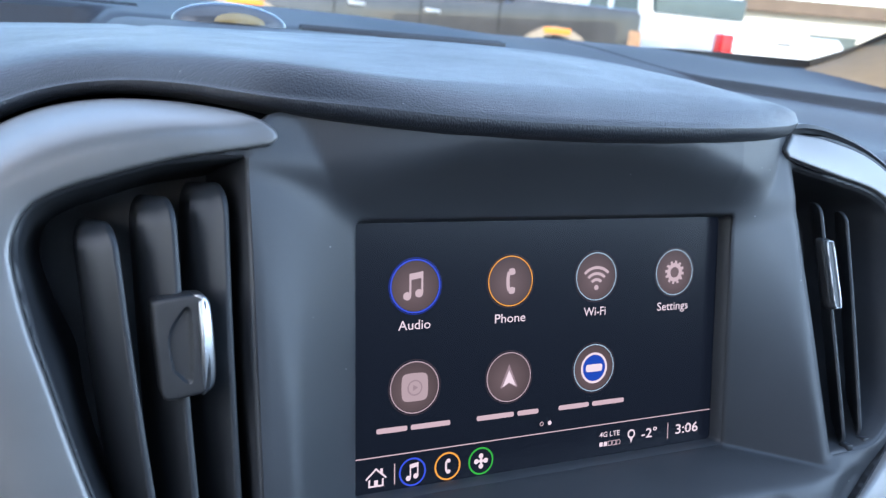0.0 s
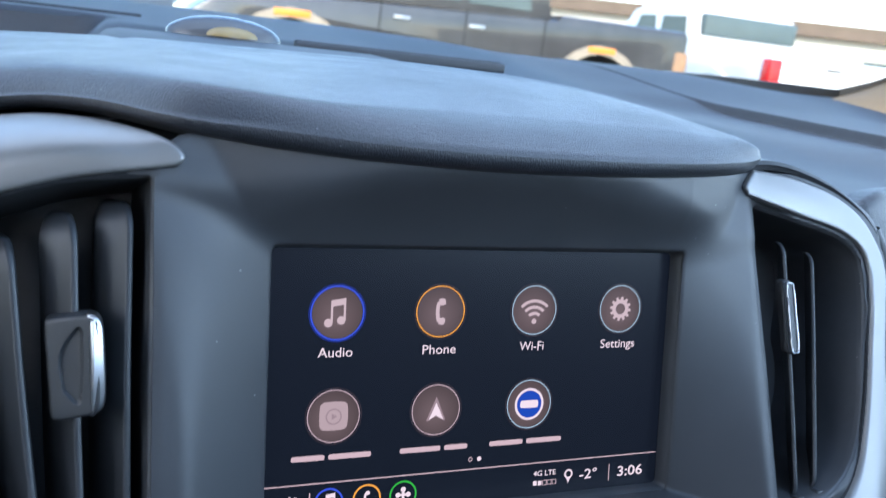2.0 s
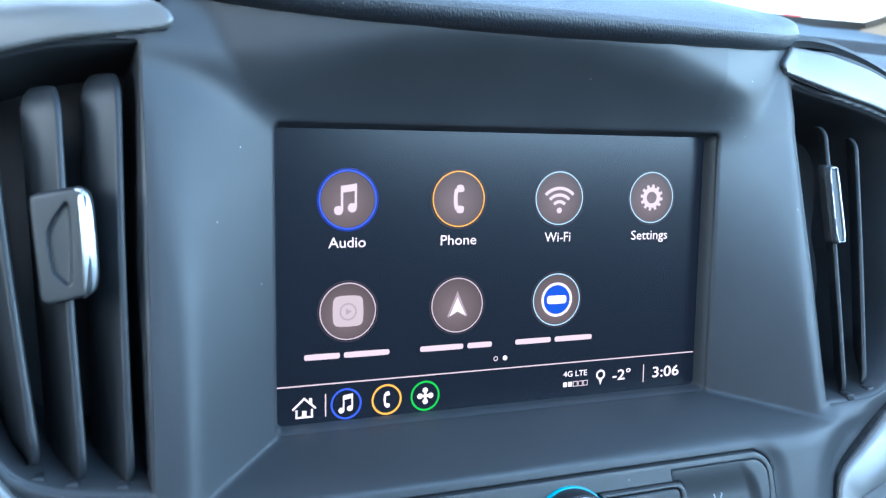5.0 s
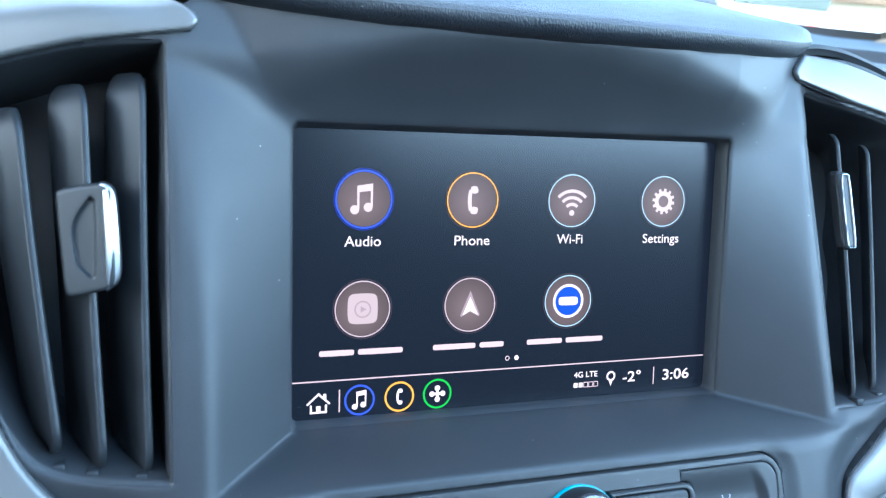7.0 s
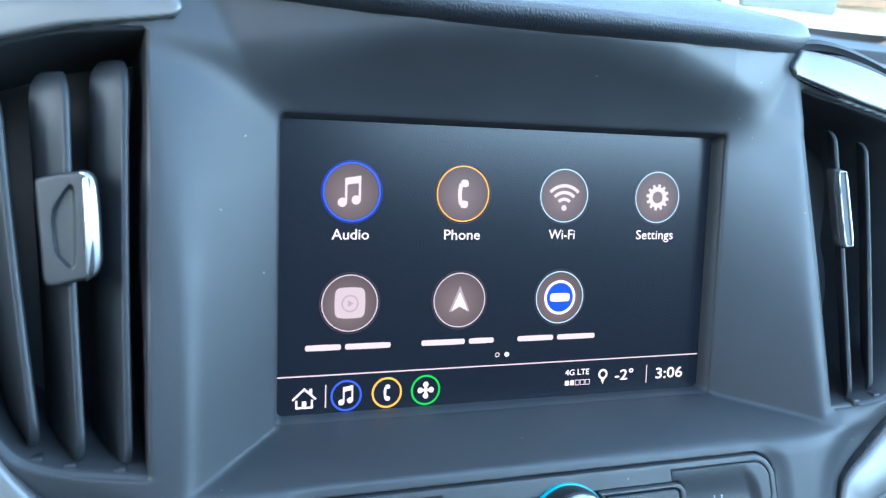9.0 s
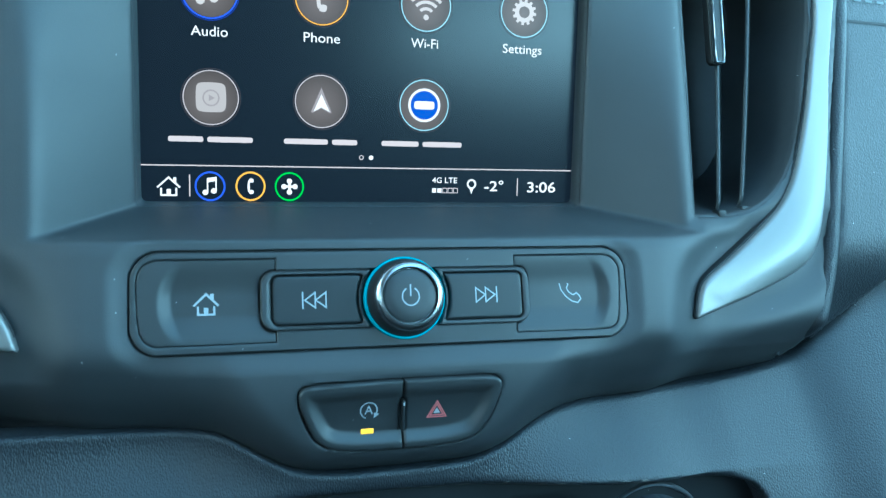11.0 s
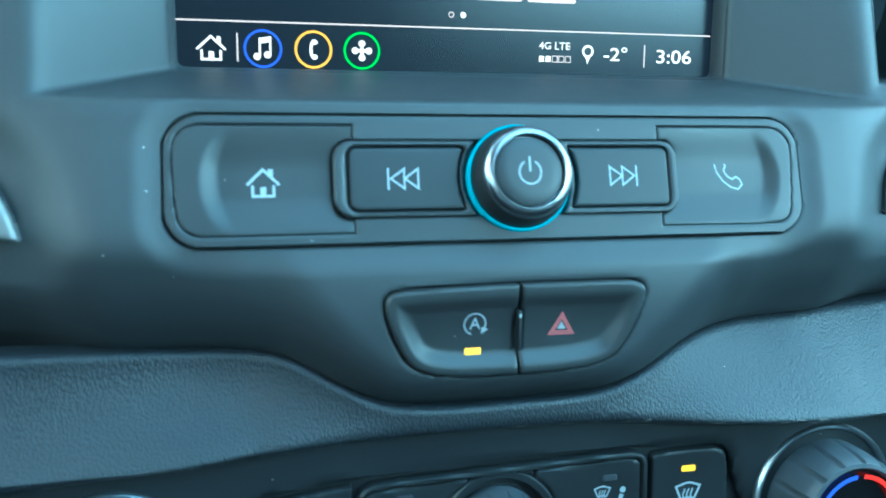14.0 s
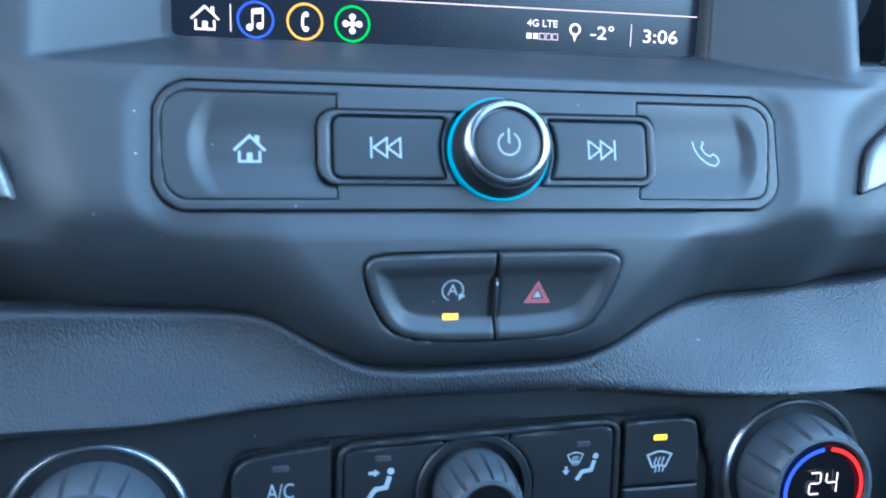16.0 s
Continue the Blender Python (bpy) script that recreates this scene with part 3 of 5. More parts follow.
    # product names stand as plain bars
    for x, z, bars in ((-53.6, -29.2, ((-13.9, -2.6), (-1.2, 13.8))), (-16.4, -29.2, ((-12.8, 2.4), (4.0, 12.9))), (20.4, -29.2, ((-15.0, -1.4), (0.2, 15.0)))):
        for a, b in bars:
            part("caption_bar", flat(spline([(x + a, z + 0.5), (x + a + 0.5, z + 0.9), (x + b - 0.5, z + 0.9), (x + b, z + 0.5), (x + b, z - 0.5), (x + b - 0.5, z - 0.9), (x + a + 0.5, z - 0.9), (x + a, z - 0.5)], 3), y1), UI_LINE, t)
    part("page_dot", ring2d(-1.9, -34.4, 0.55, 0.85, y1, n=20), UI_LINE, t)
    part("page_dot", disc2d(1.6, -34.4, 0.85, y1, n=20), UI_WHITE, t)
    part("rule", stroke([(-76.5, -38.1), (79.5, -38.0)], 0.42, y1), UI_LINE, t)
    part("separator", stroke([(-60.8, -41.2), (-60.8, -48.6)], 0.40, y1), UI_LINE, t)
    part("separator", stroke([(57.9, -41.2), (57.9, -47.8)], 0.40, y1), UI_LINE, t)
    # home glyph
    hx, hz = -67.6, -45.2
    part("home_glyph", join(
        stroke([(hx - 3.7, hz - 0.4), (hx, hz + 3.0), (hx + 3.7, hz - 0.4)], 0.62, y1),
        stroke([(hx - 2.45, hz - 0.5), (hx - 2.45, hz - 3.0), (hx + 2.45, hz - 3.0), (hx + 2.45, hz - 0.5)], 0.62, y1),
        flat([(hx - 0.7, hz - 0.9), (hx + 0.7, hz - 0.9), (hx + 0.7, hz - 2.8), (hx - 0.7, hz - 2.8)], y1),
        flat([(hx + 1.5, hz + 3.0), (hx + 2.5, hz + 3.0), (hx + 2.5, hz + 0.7), (hx + 1.5, hz + 1.6)], y1)), UI_WHITE, t)
    S = part("audio_shortcut", ring2d(-54.1, -45.1, 4.45, 5.1, y1), UI_BLUE, t, "small blue ring")
    part("music_note", join(disc2d(-55.7, -47.2, 0.95, y2, n=20), disc2d(-52.9, -46.7, 0.95, y2, n=20), stroke([(-54.95, -47.2), (-54.95, -42.6)], 0.5, y2), stroke([(-52.15, -46.7), (-52.15, -42.2)], 0.5, y2), flat([(-55.2, -42.3), (-51.9, -41.8), (-51.9, -43.3), (-55.2, -43.8)], y3)), UI_WHITE, S)
    S = part("phone_shortcut", ring2d(-40.6, -45.0, 4.45, 5.1, y1), UI_ORANGE, t, "small orange ring")
    handset(-40.7, -45.0, 0.58, y2, UI_WHITE, S)
    S = part("apps_shortcut", ring2d(-27.3, -45.0, 4.45, 5.1, y1), UI_GREEN, t, "small green ring")
    part("cross", join(*[flat(spline([(-27.3 + dx * 1.9 + 0.95 * math.cos(radians(a)), -45 + dz * 1.9 + 0.95 * math.sin(radians(a))) for a in range(0, 360, 45)], 2), y2) for dx, dz in ((1, 0), (-1, 0), (0, 1), (0, -1))], *[flat([(-27.3 - 2.0, -45.45), (-27.3 + 2.0, -45.45), (-27.3 + 2.0, -44.55), (-27.3 - 2.0, -44.55)], y2), flat([(-27.75, -47), (-26.85, -47), (-26.85, -43), (-27.75, -43)], y3)]), UI_WHITE, S)
    part("network_text", letters("4G LTE", 2.9, 29.3, -42.3, y1, width=9.6, bold=0.03), UI_WHITE, t)
    for k in range(5):
        x = 25.3 + k * 2.05
        q = [(x - 0.8, -46.8), (x + 0.8, -46.8), (x + 0.8, -45.1), (x - 0.8, -45.1)]
        if k < 2:
            part("signal_bar", flat(q, y1), UI_WHITE, t)
        else:
            part("signal_bar", stroke(q, 0.25, y1, closed=True), UI_LINE, t)
    part("location_pin", join(ring2d(39.7, -43.5, 1.15, 1.85, y1, n=28), flat([(38.9, -45.1), (40.5, -45.1), (39.7, -47.3)], y1)), UI_WHITE, t)
    part("temperature_text", letters("-2\u00b0", 5.4, 48.6, -44.4, y1, width=7.6, bold=0.06), UI_WHITE, t)
    part("clock_text", letters("3:06", 5.6, 67.6, -44.7, y1, width=11.6, bold=0.06), UI_WHITE, t)
    return t


UI_GLASS = material("coated display glass", (0.004, 0.004, 0.005), 0.24, emit=(0.0045, 0.0065, 0.012), strength=0.30, spec=0.22)
UI_BLUE_BADGE = lit("blue display badge", (0.02, 0.09, 0.55))
screen()

# ---------------------------------------------------------------- vents and silver trims


def vent(side):
    outline, inside = (LV, LV_IN) if side < 0 else (RV, RV_IN)
    t = thing("air_vent", (-140 if side < 0 else 140, 0, -53), "black dashboard air vent with upright vanes and a chrome-edged tab", "air vent", "air vents beside the screen")
    d0 = skin
    # funnel from the mouth to the duct, and the duct's back
    c = outline.mean(0)

    def tube(steps):
        rows = []
        for g, dy in steps:
            q = []
            for p in outline:
                v = p - c
                s = p - v / np.linalg.norm(v) * g
                q.append((s[0], float(d0(p[0], p[1])) + dy + (2.5 * float(smooth(140, 126, p[0])) if side > 0 else 0), s[1]))
            rows.append(q + [q[0]])
        return loft(rows)
    part("rim", tube(((-1.0, 1.8), (-0.5, 1.1), (0.2, 1.0), (0.9, 1.4), (1.4, 2.2), (1.8, 5.5))), PLASTIC, t)
    md = tube(((1.7, 4.0), (2.6, 8), (5, 30), (8, 46)))
    n = len(outline) + 1
    md[1].append(tuple(range(len(md[0]) - n, len(md[0]) - 1)))
    part("duct", md, DUCT, t)
    lines = ((-150.2, -140.6, 44, -46), (-134.2, -130, 51, -51), (-119.3, -118.8, 55, -54)) if side < 0 else ((135.2, 128, 47, -52), (150.2, 138, 43, -50))
    for xt, xb, zt, zb in lines:
        rows = []
        for k in range(41):
            f = 0.5 - 0.5 * math.cos(math.pi * k / 40)
            z = zt + (zb - zt) * f
            x = xt + (xb - xt) * f + 1.2 * side * math.sin(math.pi * f) * 0.4
            y = float((-17.2 - 0.16 * (62 - z)) if side < 0 else (-4.1 - 0.25 * (61.3 - z))) + 6
            q = min(1.0, min(f, 1 - f) * (zt - zb) / (8.0 if side < 0 else 5.0))
            tip = math.sqrt(max(0.0, 1 - (1 - q) ** 2))
            if side < 0:
                # flat front face falling away from a rounded nose
                y += (1 - tip) * 7
                x -= (1 - tip) * 2.2
                k = 0.35 + 0.65 * tip
                u = 0.6 + 2.2 * f  # the face turns inwards towards its foot
                sec = [(x + 1.0, y + 3.0, z), (x + 1.1, y + 0.7, z), (x + 0.9, y - 0.2, z), (x + 0.4, y - 0.5, z), (x - 0.5, y - 0.5, z), (x - 0.85, y - 0.35, z), (x - 1.1, y, z), (x - 4.0 * k, y + 2.2 * u, z), (x - 7.0 * k, y + 4.8 * u, z), (x - 9.2 * k, y + 8.0 * u, z), (x - 10 * k, y + 22, z), (x - 3, y + 22, z)]
            else:
                y += (1 - tip) * 4
                sec = [(x + 0.85 * math.cos(radians(a)), y - 0.9 * math.sin(radians(a)), z) for a in range(0, 181, 30)]
                sec += [(x - 0.6 + 12 * tip, y + 0.5 + 15 * tip, z), (x + 0.6 + 12 * tip, y + 0.5 + 15 * tip, z)]
            sec.append(sec[0])
            rows.append(sec)
        md = loft(rows)
        m = len(rows[0])
        md[1].append(tuple(range(m - 1)))
        md[1].append(tuple(len(md[0]) - m + i for i in reversed(range(m - 1))))
        part("vane", md, SLAT, t)
    # the sliding tab on one vane
    if side < 0:
        face = lambda x, z: -27.6 - 0.06 * (25 - z) + (-127.5 - x) * 0.52
        cut = poly(TAB_CUT)
        body = poly(spline([(-140.9, 21.6), (-139.2, 23.2), (-130.6, 24.8), (-128.2, 24.4), (-127.2, 22.4), (-126.6, 12), (-126.6, 1.0), (-127.6, -1.8), (-130.2, -2.8), (-136.8, -4.6), (-138.9, -3.4), (-139.6, 4)], 6))
        tab = part("tab", sheet(body, (-142, -125, -6, 26), 0.4, lambda x, z: face(x, z) + 1.2 * smooth(0.0, 0.7, cut(x, z)), 1.1, 9), SLAT, t, "black grip tab with a sunken thumb rest")
        edge = poly(spline([(-130.3, 24.9), (-127.8, 24.7), (-126.2, 22.4), (-125.4, 14), (-125.0, 3.0), (-125.6, -0.4), (-127.4, -2.0), (-128.9, -2.6), (-129.0, 2), (-129.3, 14), (-129.7, 22)], 6))
        part("chrome_edge", sheet(edge, (-132, -124, -4, 26), 0.3, lambda x, z: face(x, z) - 0.9 + 0.9 * np.maximum(0, x + 128.2) + 0.006 * (z - 11) ** 2, 0.9, 7), TABCHROME, tab, "chrome edge")
    else:
        # slim chrome-framed tab leaning with the mouth of the vent
        lean = lambda x, z: -12.2 - 0.22 * (31 - z) + 0 * x
        mid = lambda x, z: (lambda c: poly(spline([(c - 1.9, 31.0), (c, 31.7), (c + 1.9, 31.0), (c + 2.1, 17.6), (c + 1.9, 4.4), (c, 3.7), (c - 1.9, 4.4), (c - 2.1, 17.6)], 5))(x, z))(130.8)
        tab = part("tab", sheet(grown(mid, 0.7), (126, 137, 2, 34), 0.5, lambda x, z: lean(x, z) + 2.0, 0.8, 3), DARK, t, "black grip tab")
        part("chrome_edge", sheet(less(mid, grown(mid, -0.6)), (126, 137, 2, 34), 0.25, lean, 0.5, 4), TABCHROME, tab, "chrome frame")
        # dark reflection in the chrome's middle, set as a black strip
        part("dark_reflection", sheet(grown(mid, -0.55), (126, 137, 2, 34), 0.4, lambda x, z: lean(x, z) + 0.7, 0.3, 2), HVAC, tab, "dark strip painted as a reflection in the chrome")
    for k, (x, z) in enumerate([(-141, -49.5), (-133, -51.5), (-121, -53)] if side < 0 else [(128, -52.5), (138, -51)]):
        part("pivot", prism(x - 1.6, x + 1.6, float(skin(x, z)) + 3, float(skin(x, z)) + 8, z - 1.2, z + 1.8, 0.6), SLAT, t)
    return t


TAB_CUT = spline([(-135.6, 17.2, 1), (-132.6, 21.4), (-131.2, 20.2), (-130.9, 10.5), (-131.2, 1.6), (-132.6, 0.4), (-136.0, 3.6, 1), (-136.9, 9.0), (-136.9, 13.8)], 5)
vent(-1)
vent(1)

def line_distance(P):
    """Distance to an open line."""
    P = np.asarray(P, float)

    def f(x, z):
        d = np.full(np.shape(x), 1e9)
        for a, b in zip(P[:-1], P[1:]):
            e = b - a
            t = np.clip(((x - a[0]) * e[0] + (z - a[1]) * e[1]) / max(e @ e, 1e-9), 0, 1)
            d = np.minimum(d, (x - a[0] - e[0] * t) ** 2 + (z - a[1] - e[1] * t) ** 2)
        return np.sqrt(d)
    return f


def trim(side, pts):
    t = thing("silver_trim", (-150 if side < 0 else 150, -30, -90), "satin silver C-shaped trim wrapping round the air vent", "trim", "silver trims round the vents")
    f = poly(pts)
    lo, hi = pts.min(0) - 1, pts.max(0) + 1

    # an outer facet rising to a ridge, an inner one turned to the vent
    cut = int(np.argmin(pts[:, 1]))
    first = int(np.argmin(np.hypot(pts[:, 0] - (-105.4 if side < 0 else 116.4), pts[:, 1] - (69.4 if side < 0 else 76.2))))
    outer, inner = line_distance(pts[first:cut + 1]), line_distance(np.vstack([pts[cut:], pts[:1]]))

    along = np.arange(-215.0, -85.0)
    eased = np.interp(along, [-191.5, -181.5, -171.6, -161.6, -151.6, -141.7, -131.7, -121.7, -111.8], [33, 42, 46, 47, 44, 38, 28, 14, 0])
    for _ in range(2):
        eased = np.convolve(np.pad(eased, 5, mode="edge"), np.ones(11) / 11, "valid")

    def wrap(x, z, u):
        """The driver side trim runs back over the top of the dashboard."""
        if side > 0:
            return 0
        over = np.interp(x, along, eased)
        down = np.interp(z, [10, 20, 31, 42, 52, 62], [0, 2.5, 8.5, 17, 25, 33])
        k = smooth(48, 64, z)
        return (over * k + down * (1 - k)) * np.clip(1 - u / 0.80, 0, 1) ** 3

    def depth(x, z):
        a, b = outer(x, z), inner(x, z)
        u = a / np.maximum(a + b, 1e-3)
        up = 1 - np.clip(1 - u / 0.56, 0, 1) ** 2
        down = 1 - 0.75 * (u - 0.56) / 0.44
        tip = smooth(-99, -124, x) if side < 0 else 1.0
        tip = tip if side > 0 else np.where(z > 0, tip, 1.0)
        under = skin(np.minimum(x, -114.0), z) - 0.15 * np.maximum(0, x + 114) * smooth(20, 50, z) if side < 0 else skin(x, z)
        return wrap(x, z, u) + under - 2.0 - 3.1 * tip * smooth(8, 24, a + b) * smin(up, np.where(u > 0.2, down, 9.0), 0.55)
    part("band", sheet(f, (lo[0], hi[0], lo[1], hi[1]), 0.6, depth, 1.2, 7), SILVER, t)
    # black strip painted as the shadow gap round it
    g = less(grown(f, 0.5), grown(f, -1.0))
    if side < 0:
        g = both(g, lambda x, z: outer(x, z) - 3)
    part("shadow_gap", sheet(g, (lo[0] - 2, hi[0] + 2, lo[1] - 2, hi[1] + 2), 1.2, lambda x, z: skin(x, z) - 0.5 + wrap(x, z, outer(x, z) / np.maximum(outer(x, z) + inner(x, z), 1e-3)), 0.4, 3), DARK, t)
    return t


trim(-1, L_TRIM)
trim(1, R_TRIM)

# ---------------------------------------------------------------- button row under the screen
UP = Vector((0, -1, 0.28)).normalized()


def button_row():
    t = thing("button_row", (2.5, -46, -92), "charcoal control strip with home, skip, volume and phone buttons", "control panel")
    base = ROW_OUT
    home = poly(spline([(-75.6, -72.5), (-74.6, -67.6), (-71, -65.2), (-66, -65.0), (-35.4, -65.0, 1), (-35.4, -68.3, 1), (-38.2, -69.0), (-40.1, -71.8), (-40.1, -82.5), (-38.4, -85.6), (-35.5, -86.5, 1), (-35.5, -89.4, 1), (-67, -89.4), (-71.6, -89.0), (-74.6, -85.5)], 5))
    call = poly(spline([(42.2, -65.0, 1), (72, -65.0), (76.5, -65.6), (79.6, -68.6), (80.0, -73), (79.0, -84.5), (77.6, -88.0), (74, -89.3), (41.9, -89.3, 1), (42.0, -86.5, 1), (45.1, -84.9), (46.7, -81.5), (47.0, -72.4), (45.3, -68.9), (42.2, -68.2, 1)], 5))
    frame_ = rrect(3.2, -77.2, 86.6, 17.4, 4.2)
    knob = circle(4.4, -77.3, 15.0)
    prev = less(rrect(-22.6, -77.2, 28.2, 14.6, 2.0), knob)
    nxt = less(rrect(29.8, -77.2, 28.6, 14.4, 2.0), knob)
    b = (-80, 85, -94, -61)
    part("backing", sheet(grown(base, 0.5), b, 3, lambda x, z: row_plane(x, z) + 3.2, 0, 4), DARK, t)
    part("surround", sheet(less(grown(base, -0.4), grown(home, 0.12), grown(call, 0.12), grown(frame_, 0.08)), b, 0.5, lambda x, z: row_plane(x, z) + 0.5, 0.35, 3), BUTTON, t)

    def dish(cx0, cx1, soft0, soft1):
        def f(x, z):
            bow = 3.2 * ((z + 77.2) / 10) ** 2
            d = smooth(cx0 + bow, cx0 + soft0 + bow, x) * smooth(cx1 - bow, cx1 - soft1 - bow, x)
            v = smooth(-90.0, -81.0, z) * smooth(-63.8, -76.0, z)
            return row_plane(x, z) + 0.4 + 1.9 * d * v
        return f
    h = part("home_button", sheet(home, (-77, -34, -91, -64), 0.45, dish(-70.2, -20, 4.5, 5), 0.5, 3), BUTTON, t)
    c = part("phone_button", sheet(call, (41, 82, -91, -64), 0.45, dish(30, 76.6, 5, 4.5), 0.5, 3), BUTTON, t)
    for half in (-1, 1):
        body = both(less(frame_, grown(prev, 0.2), grown(nxt, 0.2), grown(knob, -1.4)), lambda x, z, h=half: h * (x - 4.4))
        part("key_frame", sheet(body, (-41, 48, -87, -67), 0.45, lambda x, z: row_plane(x, z) - 0.6 + 0.9 * smooth(1.8, 3.6, frame_(x, z)), 0.6, 3), BUTTON, t)
    p = part("skip_back_button", sheet(prev, (-38, -8, -86, -68), 0.45, lambda x, z: row_plane(x, z) - 0.3, 0.8, 3), HVAC, t)
    n = part("skip_forward_button", sheet(nxt, (14, 46, -86, -68), 0.45, lambda x, z: row_plane(x, z) - 0.3, 0.8, 3), HVAC, t)
    up = lambda k: (lambda x, z: row_plane(x, z) - k)
    hx, hz, e = -55.9, -78.0, up(-2.22)
    part("house_symbol", join(
        stroke([(hx - 3.6, hz - 0.5), (hx, hz + 2.9), (hx + 3.6, hz - 0.5)], 0.62, None, e),
        stroke([(hx - 2.35, hz - 0.6), (hx - 2.35, hz - 3.0), (hx + 2.35, hz - 3.0), (hx + 2.35, hz - 0.6)], 0.6, None, e),
        flat([(hx - 0.65, hz - 1.0), (hx + 0.65, hz - 1.0), (hx + 0.65, hz - 2.8), (hx - 0.65, hz - 2.8)], None, e),
        flat([(hx + 1.15, hz + 3.0), (hx + 2.25, hz + 3.0), (hx + 2.25, hz + 0.9), (hx + 1.15, hz + 1.9)], None, e)), PRINT, h)
    px_, pz_, e = 61.9, -77.5, up(-2.22)
    A = radians(45)
    rot = lambda u, v: (px_ + u * math.cos(A) + v * math.sin(A), pz_ - u * math.sin(A) + v * math.cos(A))
    pts = [(-4.5, 0.9), (-4.5, -0.8), (-3.4, -1.3), (-2.0, -1.1), (-1.6, 0.2), (0, 0.6), (1.6, 0.2), (2.0, -1.1), (3.4, -1.3), (4.5, -0.8), (4.5, 0.9), (2.6, 2.0), (0, 2.4), (-2.6, 2.0)]
    part("handset_symbol", stroke([rot(-u, 0.6 - v) for u, v in pts], 0.38, None, e, closed=True), PRINT, c)
    e = up(0.34)
    tri = lambda x, s, z=-77.2: [(x, z), (x + s * 3.2, z + 2.25), (x + s * 3.2, z - 2.25)]
    part("skip_symbol", join(stroke(tri(-26.9, 1), 0.42, None, e, closed=True), stroke(tri(-23.6, 1), 0.42, None, e, closed=True), stroke([(-27.5, -74.7), (-27.5, -79.7)], 0.45, None, e)), PRINT, p)
    part("skip_symbol", join(stroke(tri(31.3, -1, -77.0), 0.40, None, e, closed=True), stroke(tri(34.6, -1, -77.0), 0.40, None, e, closed=True), stroke([(35.2, -74.5), (35.2, -79.5)], 0.42, None, e)), PRINT, n)
    # volume knob
    o = Vector((4.5, float(row_plane(4.5, -77.3)), -77.3))
    k = part("volume_knob", lathe([(12.4, -2), (12.4, 1.0), (12.1, 3), (11.5, 5.2), (11.0, 6.6)], o, UP, 72, lambda a, i: 0.16 * math.sin(a * 36) if 0 < i < 4 else 0), HVAC, t)
    part("light_ring", lathe([(13.0, -1.5), (13.0, 0.5), (12.8, 0.8), (12.3, 0.8)], o, UP, 72), TEAL, k, "teal lit ring")
    part("chrome_ring", lathe([(11.0, 6.3), (10.95, 7.1), (10.7, 7.7), (10.2, 8.3), (9.5, 8.75), (8.9, 8.85), (8.62, 8.55), (8.5, 7.7), (8.45, 7.0)], o, UP, 72), SMOKED, k, "smoked chrome ring")
    part("knob_cap", lathe([(8.35, 7.2), (8.15, 7.8), (7.6, 8.1), (5, 8.25), (0, 8.3)], o, UP, 72), BUTTON, k)
    e = lambda x, z: row_plane(x, z) - 8.34 * 1.045
    cz = -77.3 + 8.3 * UP.z
    part("power_symbol", join(ring2d(4.5, cz - 0.3, 2.45, 2.85, None, e, 118, 422, 40), stroke([(4.5, cz - 0.2), (4.5, cz + 3.3)], 0.45, None, e)), PRINT, k)
    return t


button_row()

# ---------------------------------------------------------------- engine-stop and hazard switches


def switches():
    t = thing("switch_pair", (3, -50, -124), "charcoal pair of switches for engine stop and hazard lights", "switch")
    b = (-31, 37, -126, -101)
    C0 = -51.2

    def face(x, z):
        d = CL_IN(x, z)
        hollow = np.clip((-103.5 - z) / 13.0, 0, 1)
        return C0 - 0.0006 * (x - 3) ** 2 + 2.3 * smooth(1.8, 6.0, d) * hollow * (2 - hollow)
    part("backing", sheet(grown(CL_IN, 0.6), b, 2, lambda x, z: C0 + 3 + 0 * x, 0, 3), DARK, t)
    left = both(CL_IN, lambda x, z: 3.0 - x, lambda x, z: -rrect(3.2, -113.4, 1.7, 10.6, 0.3)(x, z))
    right = both(CL_IN, lambda x, z: x - 3.5, lambda x, z: -rrect(3.2, -113.4, 1.7, 10.6, 0.3)(x, z))
    a = part("engine_stop_switch", sheet(left, b, 0.45, face, 0.9, 3), BUTTON, t)
    h = part("hazard_switch", sheet(right, b, 0.45, face, 0.9, 3), BUTTON, t)
    part("centre_clip", prism(2.75, 3.65, C0 + 0.1, C0 + 2.4, -118.3, -108.5, 0.25), HVAC, t)
    part("clip_notch", prism(2.9, 3.5, C0 - 0.05, C0 + 1.0, -110.2, -109.3, 0.1), PRINT, t, "pale worn notch")
    e = lambda x, z: face(x, z) - 0.05
    part("stop_symbol", join(ring2d(-7.6, -111.6, 2.45, 2.8, None, e, -35, 250, 44), flat([(-5.9, -112.4), (-4.3, -113.0), (-6.0, -114.2)], None, e), letters("A", 4.2, -7.6, -111.6, None, e, width=2.7)), PRINT, a)
    part("indicator", sheet(rrect(-8.0, -118.3, 4.2, 1.7, 0.5), (-11, -5, -120, -117), 0.4, lambda x, z: face(x, z) - 0.15, 0.2, 0.6), AMBER, a, "lit amber indicator")
    T = lambda s: [(14.4, -113.2 + 4.0 * s), (14.4 + 3.7 * s, -113.2 - 2.3 * s), (14.4 - 3.7 * s, -113.2 - 2.3 * s)]
    part("hazard_triangle", stroke(T(0.84), 0.42, None, e, closed=True), PRINTRED, h, "red printed triangle")
    part("middle_triangle", stroke(T(0.58), 0.42, None, e, closed=True), PRINTRED, h, "red printed triangle")
    part("inner_triangle", flat(T(0.30), None, e), PRINT, h)
    return t


switches()

